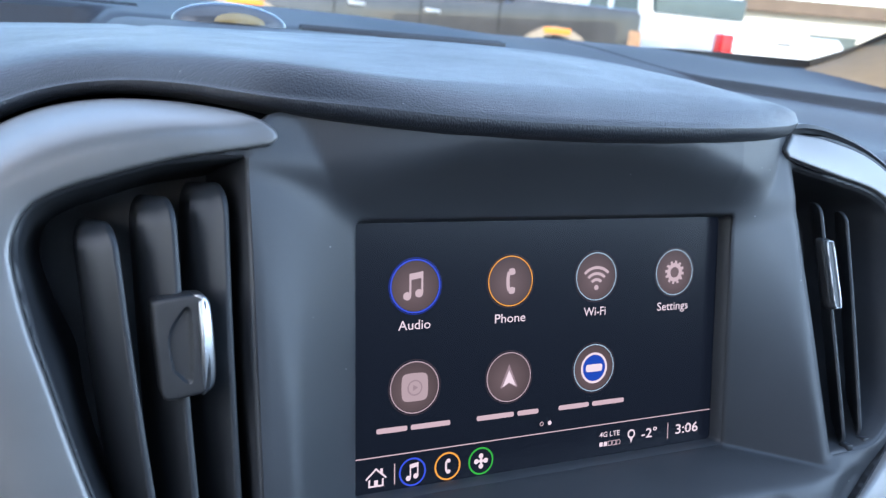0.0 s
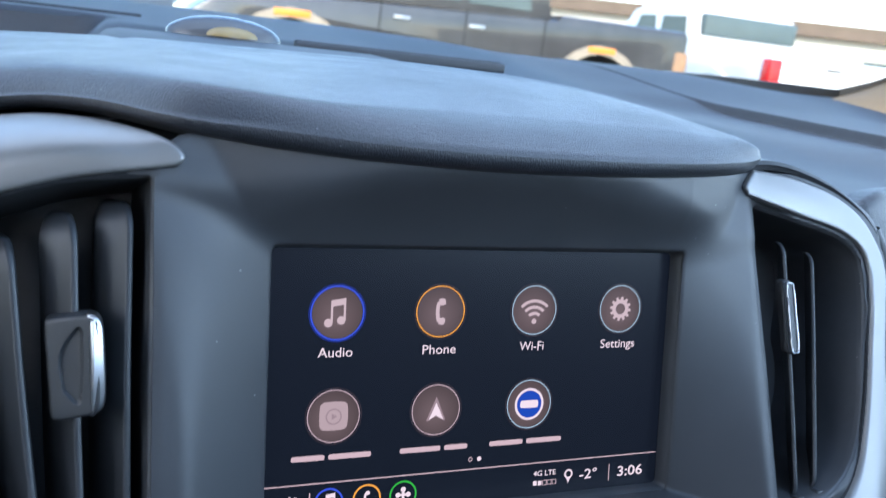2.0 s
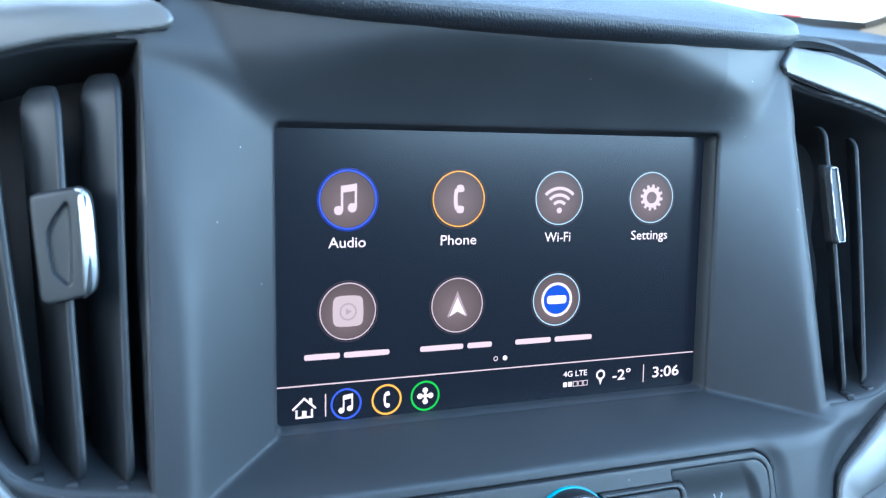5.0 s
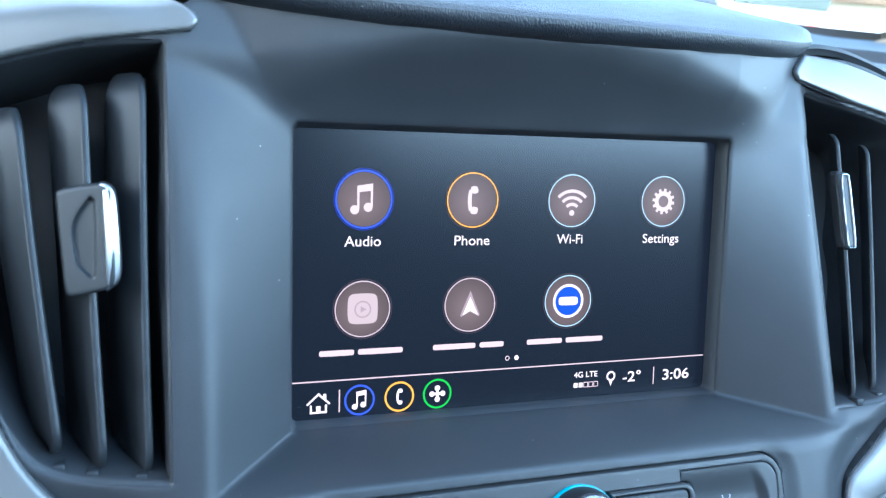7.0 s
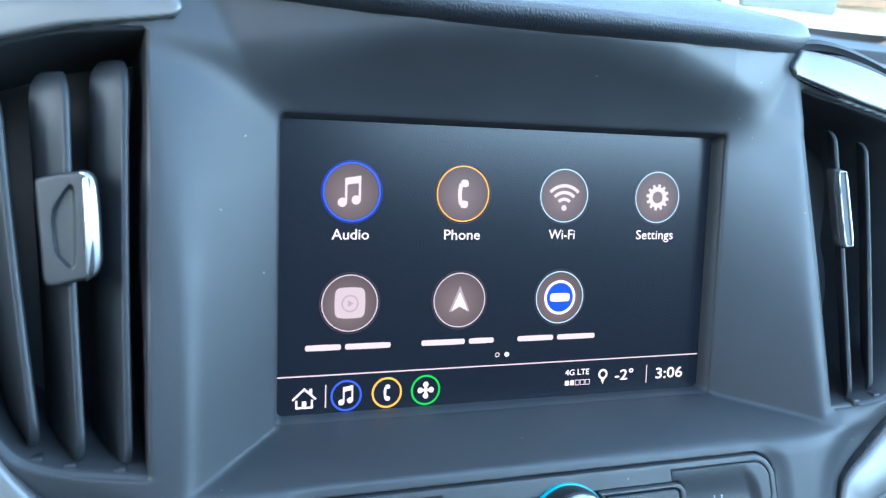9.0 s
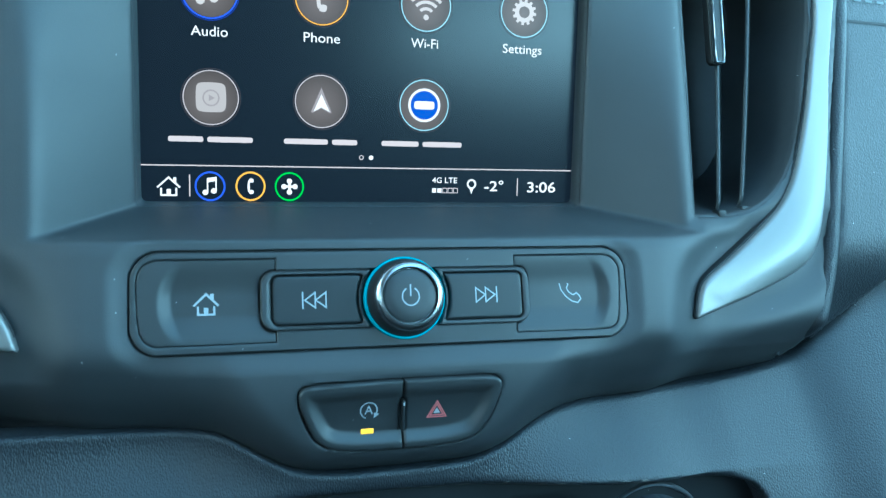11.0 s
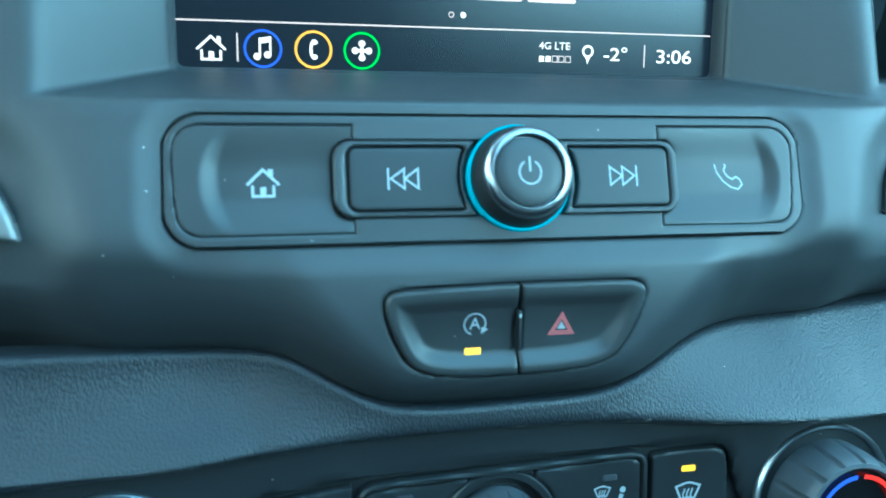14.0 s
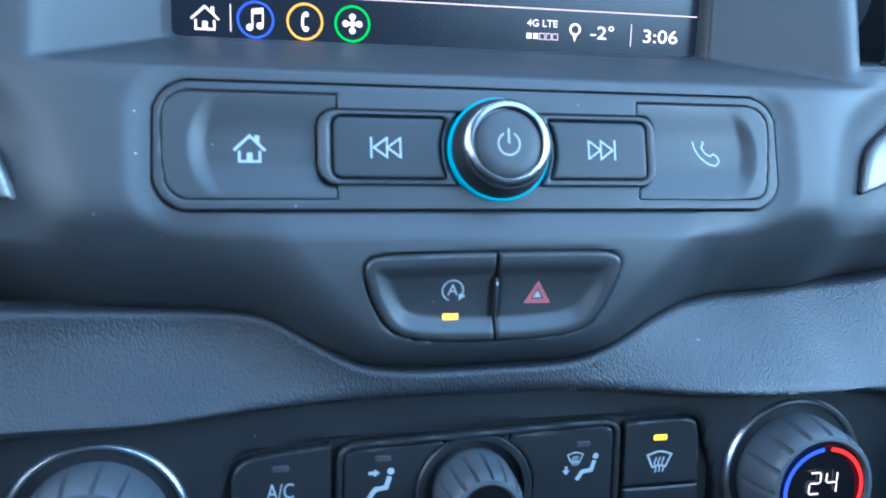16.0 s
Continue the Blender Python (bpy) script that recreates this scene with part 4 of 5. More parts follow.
# ---------------------------------------------------------------- vinyl pads
BAND_BOT = [(420, -260), (150, -260), (141, -185), (138.8, -157), (136.4, -151), (131, -147.2), (120, -145.7), (106, -144.4), (92, -143.5), (57, -142.2), (24.5, -141.3), (-8.5, -140.9), (-35, -141.6), (-62, -143.2), (-88, -144.9), (-112, -146.5), (-140, -148.5), (-260, -157)]
BAND = PAD_LINE.tolist() + spline(BAND_BOT, 4, False).tolist()


def band():
    t = thing("vinyl_pad", (0, -50, -141), "grained blue-black vinyl pad sweeping under the fascia", "dashboard pad")
    f = poly(BAND)
    # its top line and the depth at which it starts behind the fascia, both eased along the car's width
    gx = np.arange(-300.0, 461.0)
    ease = lambda v, n: np.convolve(np.pad(v, n, mode="edge"), np.ones(2 * n + 1) / (2 * n + 1), "valid")
    line = PAD_LINE
    gz = np.interp(gx, line[:, 0], line[:, 1])
    side = smooth(25, 80, np.abs(gx - 3))
    wide = smooth(60, 190, gx)
    gs = ease(ease(lower_face(np.clip(gx, -86, 110), np.maximum(gz, -118)) + 5.0 + 13.0 * side, 8), 6) - 0.10 * np.maximum(0, -60 - np.maximum(gx, -160))
    gd = ease((1.5 + 13.0 * side + 8.0 * smooth(20, 75, gx) - 5.0 * smooth(-60, -120, gx)) * (1 - wide), 8)
    low = spline(BAND_BOT, 8, False)[::-1]
    low = low[low[:, 0] < 128]

    def depth(x, z):
        top = np.interp(x, gx, gz)
        run = np.clip((top - z) / np.maximum(top + 143, 8), 0, 1.0)
        w = np.interp(x, gx, wide)
        # its lower edge rolls away towards the climate panel
        q = np.clip(1 - (z - np.interp(x, low[:, 0], low[:, 1])) / 4.5, 0, 1) * smooth(132, 124, x)
        roll = 3.2 * (1 - np.sqrt(1 - 0.98 * q * q))
        return np.interp(x, gx, gs) - np.interp(x, gx, gd) * run ** (1.9 - 0.7 * smooth(-20, 60, x)) - w * 0.72 * np.clip(top - z, 0, 60) + 0.10 * np.maximum(0, x - 130) + roll
    part("cushion", sheet(f, (-262, 422, -262, -20), 2.4, depth, 2.0, 8, (np.concatenate([np.arange(-262, -130, 4), np.arange(-130, 150, 1.2), np.arange(150, 424, 4)]), np.concatenate([np.arange(-262, -160, 4), np.arange(-160, -151, 1.1), np.arange(-151, -108, 0.5), np.arange(-108, -100, 1.1), np.arange(-100, -18, 3)]))), LEATHER, t)
    rng = random.Random(4)
    for k in range(24):
        x = rng.uniform(22, 92) if k < 19 else rng.uniform(-60, 20)
        z = float(np.interp(x, low[:, 0], low[:, 1])) + rng.uniform(0.7, 1.7)
        n, r = rng.uniform(1.0, 3.6), rng.uniform(0.2, 0.45)
        P = [(x + n * q, z + rng.gauss(0, 0.12) - 0.012 * n * q) for q in (0, 0.3, 0.6, 1.0)]
        part("scuff", stroke(P, r, None, lambda a, c: depth(a, c) + 2.0 - np.sqrt(2.0**2 - np.clip(2.0 - f(a, c), 0, 2.0) ** 2) - 0.12), DIRT, t)
    return t


band()

# ---------------------------------------------------------------- padded brow over the screen
BROW = [
    # lip x, y, z       crease x, y, z       back x, y, z
    (-183, -27, -50, -196, -14, -50, -330, 60, -60),
    (-191.5, -22, -26, -203, -5, -24, -340, 90, -20),
    (-195.5, -20, 0, -209, -2, 8, -350, 130, 20),
    (-199.5, -14, 17, -215, 8, 28, -370, 190, 60),
    (-200.8, -1, 36, -216, 22, 50, -380, 260, 100),
    (-199.5, 12, 51, -212, 34, 67, -360, 320, 128),
    (-194, 25, 62.5, -203, 44, 79, -310, 332, 138),
    (-183, 32, 72.4, -191, 50, 88, -262, 330, 141),
    (-165, 36, 80.8, -171, 52, 95.5, -225, 322, 142),
    (-145, 28, 83.6, -148, 44, 98.5, -185, 296, 141),
    (-127, 7, 81.6, -129, 24, 96.4, -152, 270, 139.5),
    (-112, -13, 77.6, -113, 3, 93.6, -120, 248, 138),
    (-98, -20.5, 74.8, -97, -10.9, 91.0, -92, 228, 136),
    (-69, -27.5, 71.2, -66, -12, 88.4, -58, 204, 133),
    (-41, -33.6, 69.4, -37, -10, 88.5, -22, 178, 130),
    (-12, -36.8, 68.8, -7, -8, 89.1, 12, 154, 127),
    (17, -36.2, 68.9, 22, -6, 89.3, 44, 131, 123),
    (45, -31.8, 69.6, 50, -5, 89.3, 74, 110, 118.5),
    (74, -23.6, 71, 79, -4, 89.0, 100, 92, 112.5),
    (97, -14.2, 72.6, 100, -1, 87.8, 117, 74, 105),
    (110, -7.5, 73.9, 113, 1, 87.6, 126, 52, 95),
    (117, -3, 75.6, 121, 3.5, 86.4, 129, 34, 90),
    (121, 1.5, 76.6, 124, 7, 83.6, 129.5, 28, 87),
]


def brow():
    t = thing("dash_brow", (0, 0, 69), "blue-black grained vinyl brow over the screen", "dashboard pad")
    rows = []
    P = np.array(BROW, float)
    # a cubic through the sections
    G = np.vstack([2 * P[0] - P[1], P, 2 * P[-1] - P[-2]])
    Q = []
    for s in np.linspace(0, len(P) - 1.0001, 200):
        i, f = int(s), s % 1
        a, b, c, d = G[i:i + 4]
        Q.append(0.5 * (2 * b + (c - a) * f + (2 * a - 5 * b + 4 * c - d) * f**2 + (3 * b - a - 3 * c + d) * f**3))
    Q = np.array(Q)
    for _ in range(16):
        Q[1:-1] = 0.25 * Q[:-2] + 0.5 * Q[1:-1] + 0.25 * Q[2:]
    for lx, ly, lz, hx, cy, cz, bx, by, bz in Q:
        L, Cq, B_ = np.array((lx, ly, lz)), np.array((hx, cy, cz)), np.array((bx, by, bz))
        # outward direction of the lip in the plane of the fascia
        o = np.array((hx - lx, 0, cz - lz))
        o = o / np.linalg.norm(o)
        yv = np.array((0, 1.0, 0))
        # the roll thins out and the crease softens towards the driver
        w = float(smooth(-60, -150, lx))
        m = 1 - 0.4 * float(smooth(-70, -120, lx))
        sec = [L + yv * 34 + o * 2, L + yv * 12 - o * 0.4, L + yv * 7.5 + o * 0.0, L + yv * 4.0 + o * 0.7 * m, L + yv * 1.6 + o * 2.0 * m, L + yv * 0.3 + o * 3.8 * m, L + yv * 0.2 + o * 5.6 * m]
        a = L + yv * (1.8 + 1.2 * w) + o * 7.4 * m
        for f in (0, 0.05, 0.2, 0.4, 0.6, 0.8, 0.92, 0.975):
            sec.append(a + (Cq - a) * f + np.array((0, -1.0, 1.0)) * math.sin(math.pi * f) * 0.7)
        for f in (0.006, 0.02, 0.06, 0.13, 0.22, 0.32, 0.43, 0.54, 0.65, 0.76, 0.86, 0.94):
            q = Cq + (B_ - Cq) * f
            sec.append(q + np.array((0, 0, 1)) * 2.0 * math.sin(math.pi * f))
        sec += [B_ + (0, -3, 0.2), B_ + (0, 1, -1.2), B_ + (0, 3.5, -5), B_ + (0, 5, -16), B_ + (0, 4, -34)]
        sec = np.array(sec)
        soft = sec.copy()
        for _ in range(14):
            soft[9:-6] = 0.25 * soft[8:-7] + 0.5 * soft[9:-6] + 0.25 * soft[10:-5]
        sec = sec * (1 - w) + soft * w
        rows.append(sec)
    for name, a, b in (("edge_roll", 0, 7), ("cushion", 6, None)):
        md = loft([r[a:b] for r in rows])
        part(name, (md[0], [tuple(reversed(f)) for f in md[1]]), LEATHER, t, sharp=180)
    return t


brow()

# ---------------------------------------------------------------- climate panel


def seven(ch, x, z, w, h, y):
    segs = {"2": "abged", "4": "fgbc"}[ch]
    pt = {"a": ((0, 1), (1, 1)), "b": ((1, 1), (1, 0.5)), "c": ((1, 0.5), (1, 0)), "d": ((0, 0), (1, 0)), "e": ((0, 0), (0, 0.5)), "f": ((0, 0.5), (0, 1)), "g": ((0, 0.5), (1, 0.5))}
    out = []
    for s in segs:
        (a, b), (c, d) = pt[s]
        P, Q = np.array((x + a * w, z + b * h)), np.array((x + c * w, z + d * h))
        v = (Q - P) / np.linalg.norm(Q - P) * 0.22
        out.append(stroke([P + v, Q - v], 0.5, y))
    return join(*out)


def climate():
    HY = -42.5
    t = thing("climate_panel", (0, -42, -200), "black climate control panel with knobs and lit buttons", "control panel")
    out = rrect(4, -176, 276, 78, 8)
    groups = poly(spline([(-62.4, -182), (-62, -160), (-59.6, -155.6), (-55, -154.0), (-35.8, -152.0), (-30, -151.8), (36, -149.9), (42, -150.3), (48, -150.9), (62, -151.0), (66.2, -152.6), (67.6, -156.5), (69.6, -182)], 5))
    part("plate", sheet(less(out, grown(groups, 0.5), grown(poly(BAND), -2.5)), (-135, 143, -216, -136), 1.8, lambda x, z: HY + 0 * x, 1, 4), HVAC, t)
    part("backing", sheet(grown(groups, 1.0), (-66, 72, -190, -148), 3, lambda x, z: HY + 2.6 + 0 * x, 0, 3), DARK, t)
    knobs = {"driver": (-93, -170.6), "mode": (1.6, -168.2), "passenger": (97.6, -169.6)}
    mode = circle(1.6, -168.2, 16.2)
    y = lambda k: (lambda x, z: HY - k + 0 * x)
    ac = poly(spline([(-61.6, -182, 1), (-61.4, -161), (-59.8, -157.2), (-56, -155.2), (-36.5, -152.9, 1), (-36.5, -182, 1)], 6))
    mid = poly(spline([(-35.2, -182, 1), (-35.2, -157.5), (-33.8, -154.2), (-30.2, -152.8), (-8, -151.9), (14, -151.1), (37, -150.3), (41.0, -151.3), (42.7, -154.6), (43.2, -182, 1)], 6))
    de = poly(spline([(44.5, -170.6, 1), (44.2, -153.2), (45.6, -151.7), (61.5, -151.3), (65.2, -152.4), (66.6, -155.8), (67.6, -170.6, 1)], 6))
    lo = poly([(44.5, -171.3), (67.6, -171.3), (69, -182), (44.7, -182)])
    inner = grown(mid, -1.9)
    fl = both(less(inner, mode), lambda x, z: -4.6 - x)
    fr = both(less(inner, mode), lambda x, z: x - 11.2)
    ce = both(less(inner, mode), lambda x, z: x + 4.2, lambda x, z: 10.8 - x, lambda x, z: z + 166)
    bb = (-66, 72, -184, -148)
    A = part("ac_button", sheet(ac, bb, 0.45, y(0.4), 0.7, 3), HVAC, t)
    D = part("defrost_button", sheet(de, bb, 0.45, y(0.4), 0.7, 3), HVAC, t)
    part("lower_button", sheet(lo, bb, 0.45, y(0.4), 0.7, 3), HVAC, t)
    part("mode_frame", sheet(less(mid, grown(inner, 0.3)), bb, 0.5, y(0.9), 0.6, 3), HVAC, t)
    L = part("airflow_button", sheet(fl, bb, 0.8, y(0.3), 0.6, 3), HVAC, t)
    R = part("airflow_button", sheet(fr, bb, 0.8, y(0.3), 0.6, 3), HVAC, t)
    part("centre_bridge", sheet(ce, bb, 0.6, y(0.2), 0.5, 3), BUTTON, t)
    e = y(0.46)

    def lamp(x, z, mat, parent, label):
        part("indicator", sheet(rrect(x, z, 4.2, 1.7, 0.5), (x - 3, x + 3, z - 1.5, z + 1.5), 0.4, y(0.6), 0.2, 0.5), mat, parent, label)
    lamp(-49.3, -158.3, LEDOFF, A, "unlit indicator")
    lamp(-23.2, -157.3, LEDOFF, L, "unlit indicator")
    lamp(31.9, -157.0, LEDOFF, R, "unlit indicator")
    lamp(54.9, -156.5, AMBER, D, "lit amber indicator")
    part("legend", letters("A/C", 6.0, -49.3, -164.6, None, e, width=6.8), PRINT, A)

    def bent_bar(x, z, e, s=1.0):
        return [disc2d(x + 2.9 * s, z + 3.0 * s, 0.95 * s, None, e, 20), stroke([(x + 2.6 * s, z + 1.6 * s), (x + 1.7 * s, z - 1.4 * s), (x - 1.2 * s, z - 1.8 * s), (x - 2.9 * s, z - 4.4 * s)], 1.35 * s, None, e)]

    def arrow(x0, z0, x1, z1, e, w=0.7):
        d = np.array((x1 - x0, z1 - z0))
        d = d / np.linalg.norm(d)
        nrm = np.array((-d[1], d[0]))
        tip, q = np.array((x1, z1)), np.array((x1, z1)) - d * 1.5
        return [stroke([(x0, z0), tuple(q)], w, None, e), flat([tip, q + nrm * 1.1, q - nrm * 1.1], None, e)]
    e2 = y(0.36)
    part("airflow_symbol", join(*bent_bar(-24.0, -164.0, e2), *arrow(-27.0, -161.2, -24.0, -161.2, e2, 0.9)), PRINT, L)

    def shield(x, z, s, e):
        P = spline([(x - 3.6 * s, z + 1.6 * s, 1), (x, z + 2.6 * s), (x + 3.6 * s, z + 1.6 * s, 1), (x + 2.0 * s, z - 2.0 * s, 1), (x, z - 1.6 * s), (x - 2.0 * s, z - 2.0 * s, 1)], 4)
        md = [stroke(P, 0.6 * s, None, e, closed=True)]
        for k in (-1, 0, 1):
            xs = [(x + k * 1.15 * s + 0.3 * s * math.sin(q * 1.3), z - 3.6 * s + q * 0.75 * s) for q in range(7)]
            md.append(stroke(xs, 0.45 * s, None, e))
        return md
    part("airflow_symbol", join(*bent_bar(33.2, -163.4, e2, 0.9), *shield(29.9, -160.9, 0.62, e2), *arrow(27.4, -163.2, 27.4, -165.8, e2)), PRINT, R)
    part("defrost_symbol", join(*shield(55.0, -163.2, 1.0, e)), PRINT, D)

    for name, r, h in (("driver", 20.6, 15.0), ("passenger", 21.0, 15.0), ("mode", 14.5, 15.0)):
        x, z = knobs[name]
        o = (x, HY, z)
        ax = (0, -1, 0.06)
        big = name != "mode"
        well = part("knob_ring", lathe([(r + 1.5, -3), (r + 1.5, 0.6), (r + 1.3, 1.5), (r + 0.7, 2.0), (r + 0.0, 1.8), (r - 0.5, 1.0), (r - 0.7, -3)] if big else [(r + 1.6, -3), (r + 1.6, 0.5), (r + 1.0, 1.2), (r - 0.6, 1.0), (r - 1.0, -3)], o, ax, 72), SATIN if big else HVAC, t, "bright chrome bezel ring" if big else "black bezel ring")
        k = part("%s_knob" % ("temperature" if big else "fan"), lathe([(r - 3.2, -2), (r - 3.4, 2.5), (r - 3.7, h * 0.45), (r - 4.3, h * 0.75), (r - 5.0, h * 0.93), (r - 5.7, h), (r - 6.8, h + 0.2), (r - 7.4, h - 0.4), (r - 7.6, h - 1.2)], o, ax, 180, lambda a, i: (-0.8 if (math.degrees(a) % 24) < 3.9 else 0.0) if 2 <= i <= 4 else 0), GREYKNOB, t, "blue-grey ribbed knob")
        part("face", lathe([(r - 7.5, h - 1.0), (r - 8.2, h - 0.9), (0, h - 0.9)], o, ax, 64), UI_KNOBFACE, k, "glossy black knob face")
        if big:
            yy = HY - h + 0.9 - 0.3
            dz = 0.06 * h
            part("cold_arc", ring2d(x, z + dz, 11.3, 12.5, yy - 0.4, None, 95, 205, 40), UI_BLUE, k, "lit blue arc")
            part("warm_arc", ring2d(x, z + dz, 11.3, 12.5, yy - 0.4, None, -25, 85, 40), RED_LIT, k, "lit red arc")
            if name == "passenger":
                part("digits", join(seven("2", x - 4.6, z + dz - 1.0, 3.3, 6.2, yy - 0.3), seven("4", x + 0.6, z + dz - 1.0, 3.3, 6.2, yy - 0.3)), UI_WHITE, k, "lit white digits")
    return t


UI_KNOBFACE = material("glossy black face", (0.004, 0.004, 0.005), 0.12)
climate()

# ---------------------------------------------------------------- rest of the dashboard (metres, level)
def solid(name, verts, faces, mat, parent=None, sharp=38):
    me = bpy.data.meshes.new(name)
    me.from_pydata([tuple(map(float, v)) for v in verts], [], [tuple(f) for f in faces])
    me.materials.append(mat)
    me.update()
    me.shade_smooth()
    me.set_sharp_from_angle(angle=radians(sharp))
    ob = new(name, me)
    if parent:
        ob.parent = parent
    return ob


def slab(name, lo, hi, mat, parent=None, bevel=0.0):
    bm = bmesh.new()
    bmesh.ops.create_cube(bm, size=1)
    for v in bm.verts:
        v.co = [lo[k] + (v.co[k] + 0.5) * (hi[k] - lo[k]) for k in range(3)]
    if bevel:
        bmesh.ops.bevel(bm, geom=bm.edges[:], offset=bevel, segments=3, profile=0.5, affect="EDGES")
    me = bpy.data.meshes.new(name)
    bm.to_mesh(me)
    bm.free()
    me.materials.append(mat)
    me.shade_smooth()
    me.set_sharp_from_angle(angle=radians(38))
    ob = new(name, me)
    if parent:
        ob.parent = parent
    return ob


H = 1.06  # height of the screen's middle above the ground


def dash_top():
    """The low shelf behind the brow, up to the windscreen."""
    xs = np.concatenate([np.linspace(-0.95, -0.17, 24), np.linspace(-0.165, -0.11, 8), np.linspace(-0.09, 0.405, 26), [0.4205, 0.4240], np.linspace(0.4250, 0.4290, 7), [0.4300, 0.4335], np.linspace(0.455, 1.0, 16)])
    ys = np.concatenate([np.linspace(0.035, 0.30, 16), np.linspace(0.31, 0.45, 22), np.linspace(0.47, 0.75, 14)])
    V, F = [], []
    for x in xs:
        for y in ys:
            z = H + 0.076 + 0.030 * smooth(0.10, 0.30, y) * 0.5 + 0.012 * smooth(0.3, 0.7, y) - 0.008 * smooth(0.05, 0.5, x) - 0.05 * smooth(0.6, 0.95, abs(x))
            z -= 0.004 * math.exp(-((y - 0.365) / 0.016) ** 2) * (-0.5 < x < 0.19)
            # the passenger side stands higher, and a trough lies behind the brow
            z -= 0.0125 * (1 - smooth(0.30, 0.75, y)) * (1 - smooth(0.4235, 0.4305, x)) * smooth(0.05, 0.12, x)
            z -= 0.030 * (1 - smooth(0.425, 0.440, y)) * (1 - smooth(-0.16, -0.12, x))
            # a low sharp step towards the passenger, and a corner that rolls down to the pillar
            high = H + 0.0685 + 0.0075 * smooth(0.10, 0.20, y) + 0.0195 * smooth(0.40, 0.70, y) - 0.010 * smooth(0.55, 0.80, x)
            drop = (0.0125 - 0.005 * smooth(0.10, 0.20, y)) * (1 - smooth(0.38, 0.47, y)) + 0.0012
            k = smooth(0.24, 0.36, x)
            z = z * (1 - k) + k * (high - drop * (1 - smooth(0.4250, 0.4290, x)))
            V.append((x, y, z))
    n = len(ys)
    for i in range(len(xs) - 1):
        for j in range(n - 1):
            F.append((i * n + j, (i + 1) * n + j, (i + 1) * n + j + 1, i * n + j + 1))
    t = tagged(solid("dashboard_top", V, F, DASH), "matt blue-grey dashboard shelf below the windscreen", "dashboard", kind="structure")
    return t


dash_top()


def grille():
    for x0, x1, y0 in ((-0.33, -0.10, 0.47), (0.0, 0.165, 0.36)):
        t = new("defroster_grille")
        t.location = (x0, y0, H + (0.0952 if x0 < 0 else 0.0925))
        tagged(t, "dark slotted defroster grille set in the dashboard shelf", "vent grille", "defroster grilles")
        L = x1 - x0
        slab("frame", (0, -0.006, -0.006), (L, -0.002, 0.0012), DASH, t, 0.0015)
        slab("frame", (0, 0.002, -0.006), (L, 0.008, 0.0022), DASH, t, 0.0015)
        slab("well", (0, -0.003, -0.006), (L, 0.003, -0.003), DARK, t)
        k = 0
        while k * 0.0185 < L:
            slab("rib", (k * 0.0185, -0.003, -0.004), (k * 0.0185 + 0.003, 0.003, 0.0008), DASH, t)
            k += 1


grille()


def dome():
    t = new("sun_sensor")
    t.location = (-0.050, 0.36, H + 0.094)
    tagged(t, "grey light sensor dome on the dashboard shelf", "sensor")
    V, F = [], []
    n, m = 32, 8
    for i in range(m + 1):
        a = math.pi / 2 * i / m
        for k in range(n):
            b = 2 * math.pi * k / n
            V.append((0.039 * math.cos(a) * math.cos(b), 0.022 * math.cos(a) * math.sin(b), -0.003 + 0.014 * math.sin(a)))
    for i in range(m):
        for k in range(n):
            F.append((i * n + k, i * n + (k + 1) % n, (i + 1) * n + (k + 1) % n, (i + 1) * n + k))
    solid("cover", V, F, SENSOR, t)
    V2 = [(x * 0.62 + 0.002, y * 1.0 - 0.004, z * 0.62) for x, y, z in V]
    solid("lens", V2, F, SENSOR_LENS, t)


SENSOR = material("grey sensor plastic", (0.06, 0.063, 0.07), 0.22, vary=0.05)
SENSOR_LENS = material("amber tinted lens", (0.22, 0.16, 0.07), 0.15, vary=0.1)
dome()

# passenger and driver side facings of the dashboard


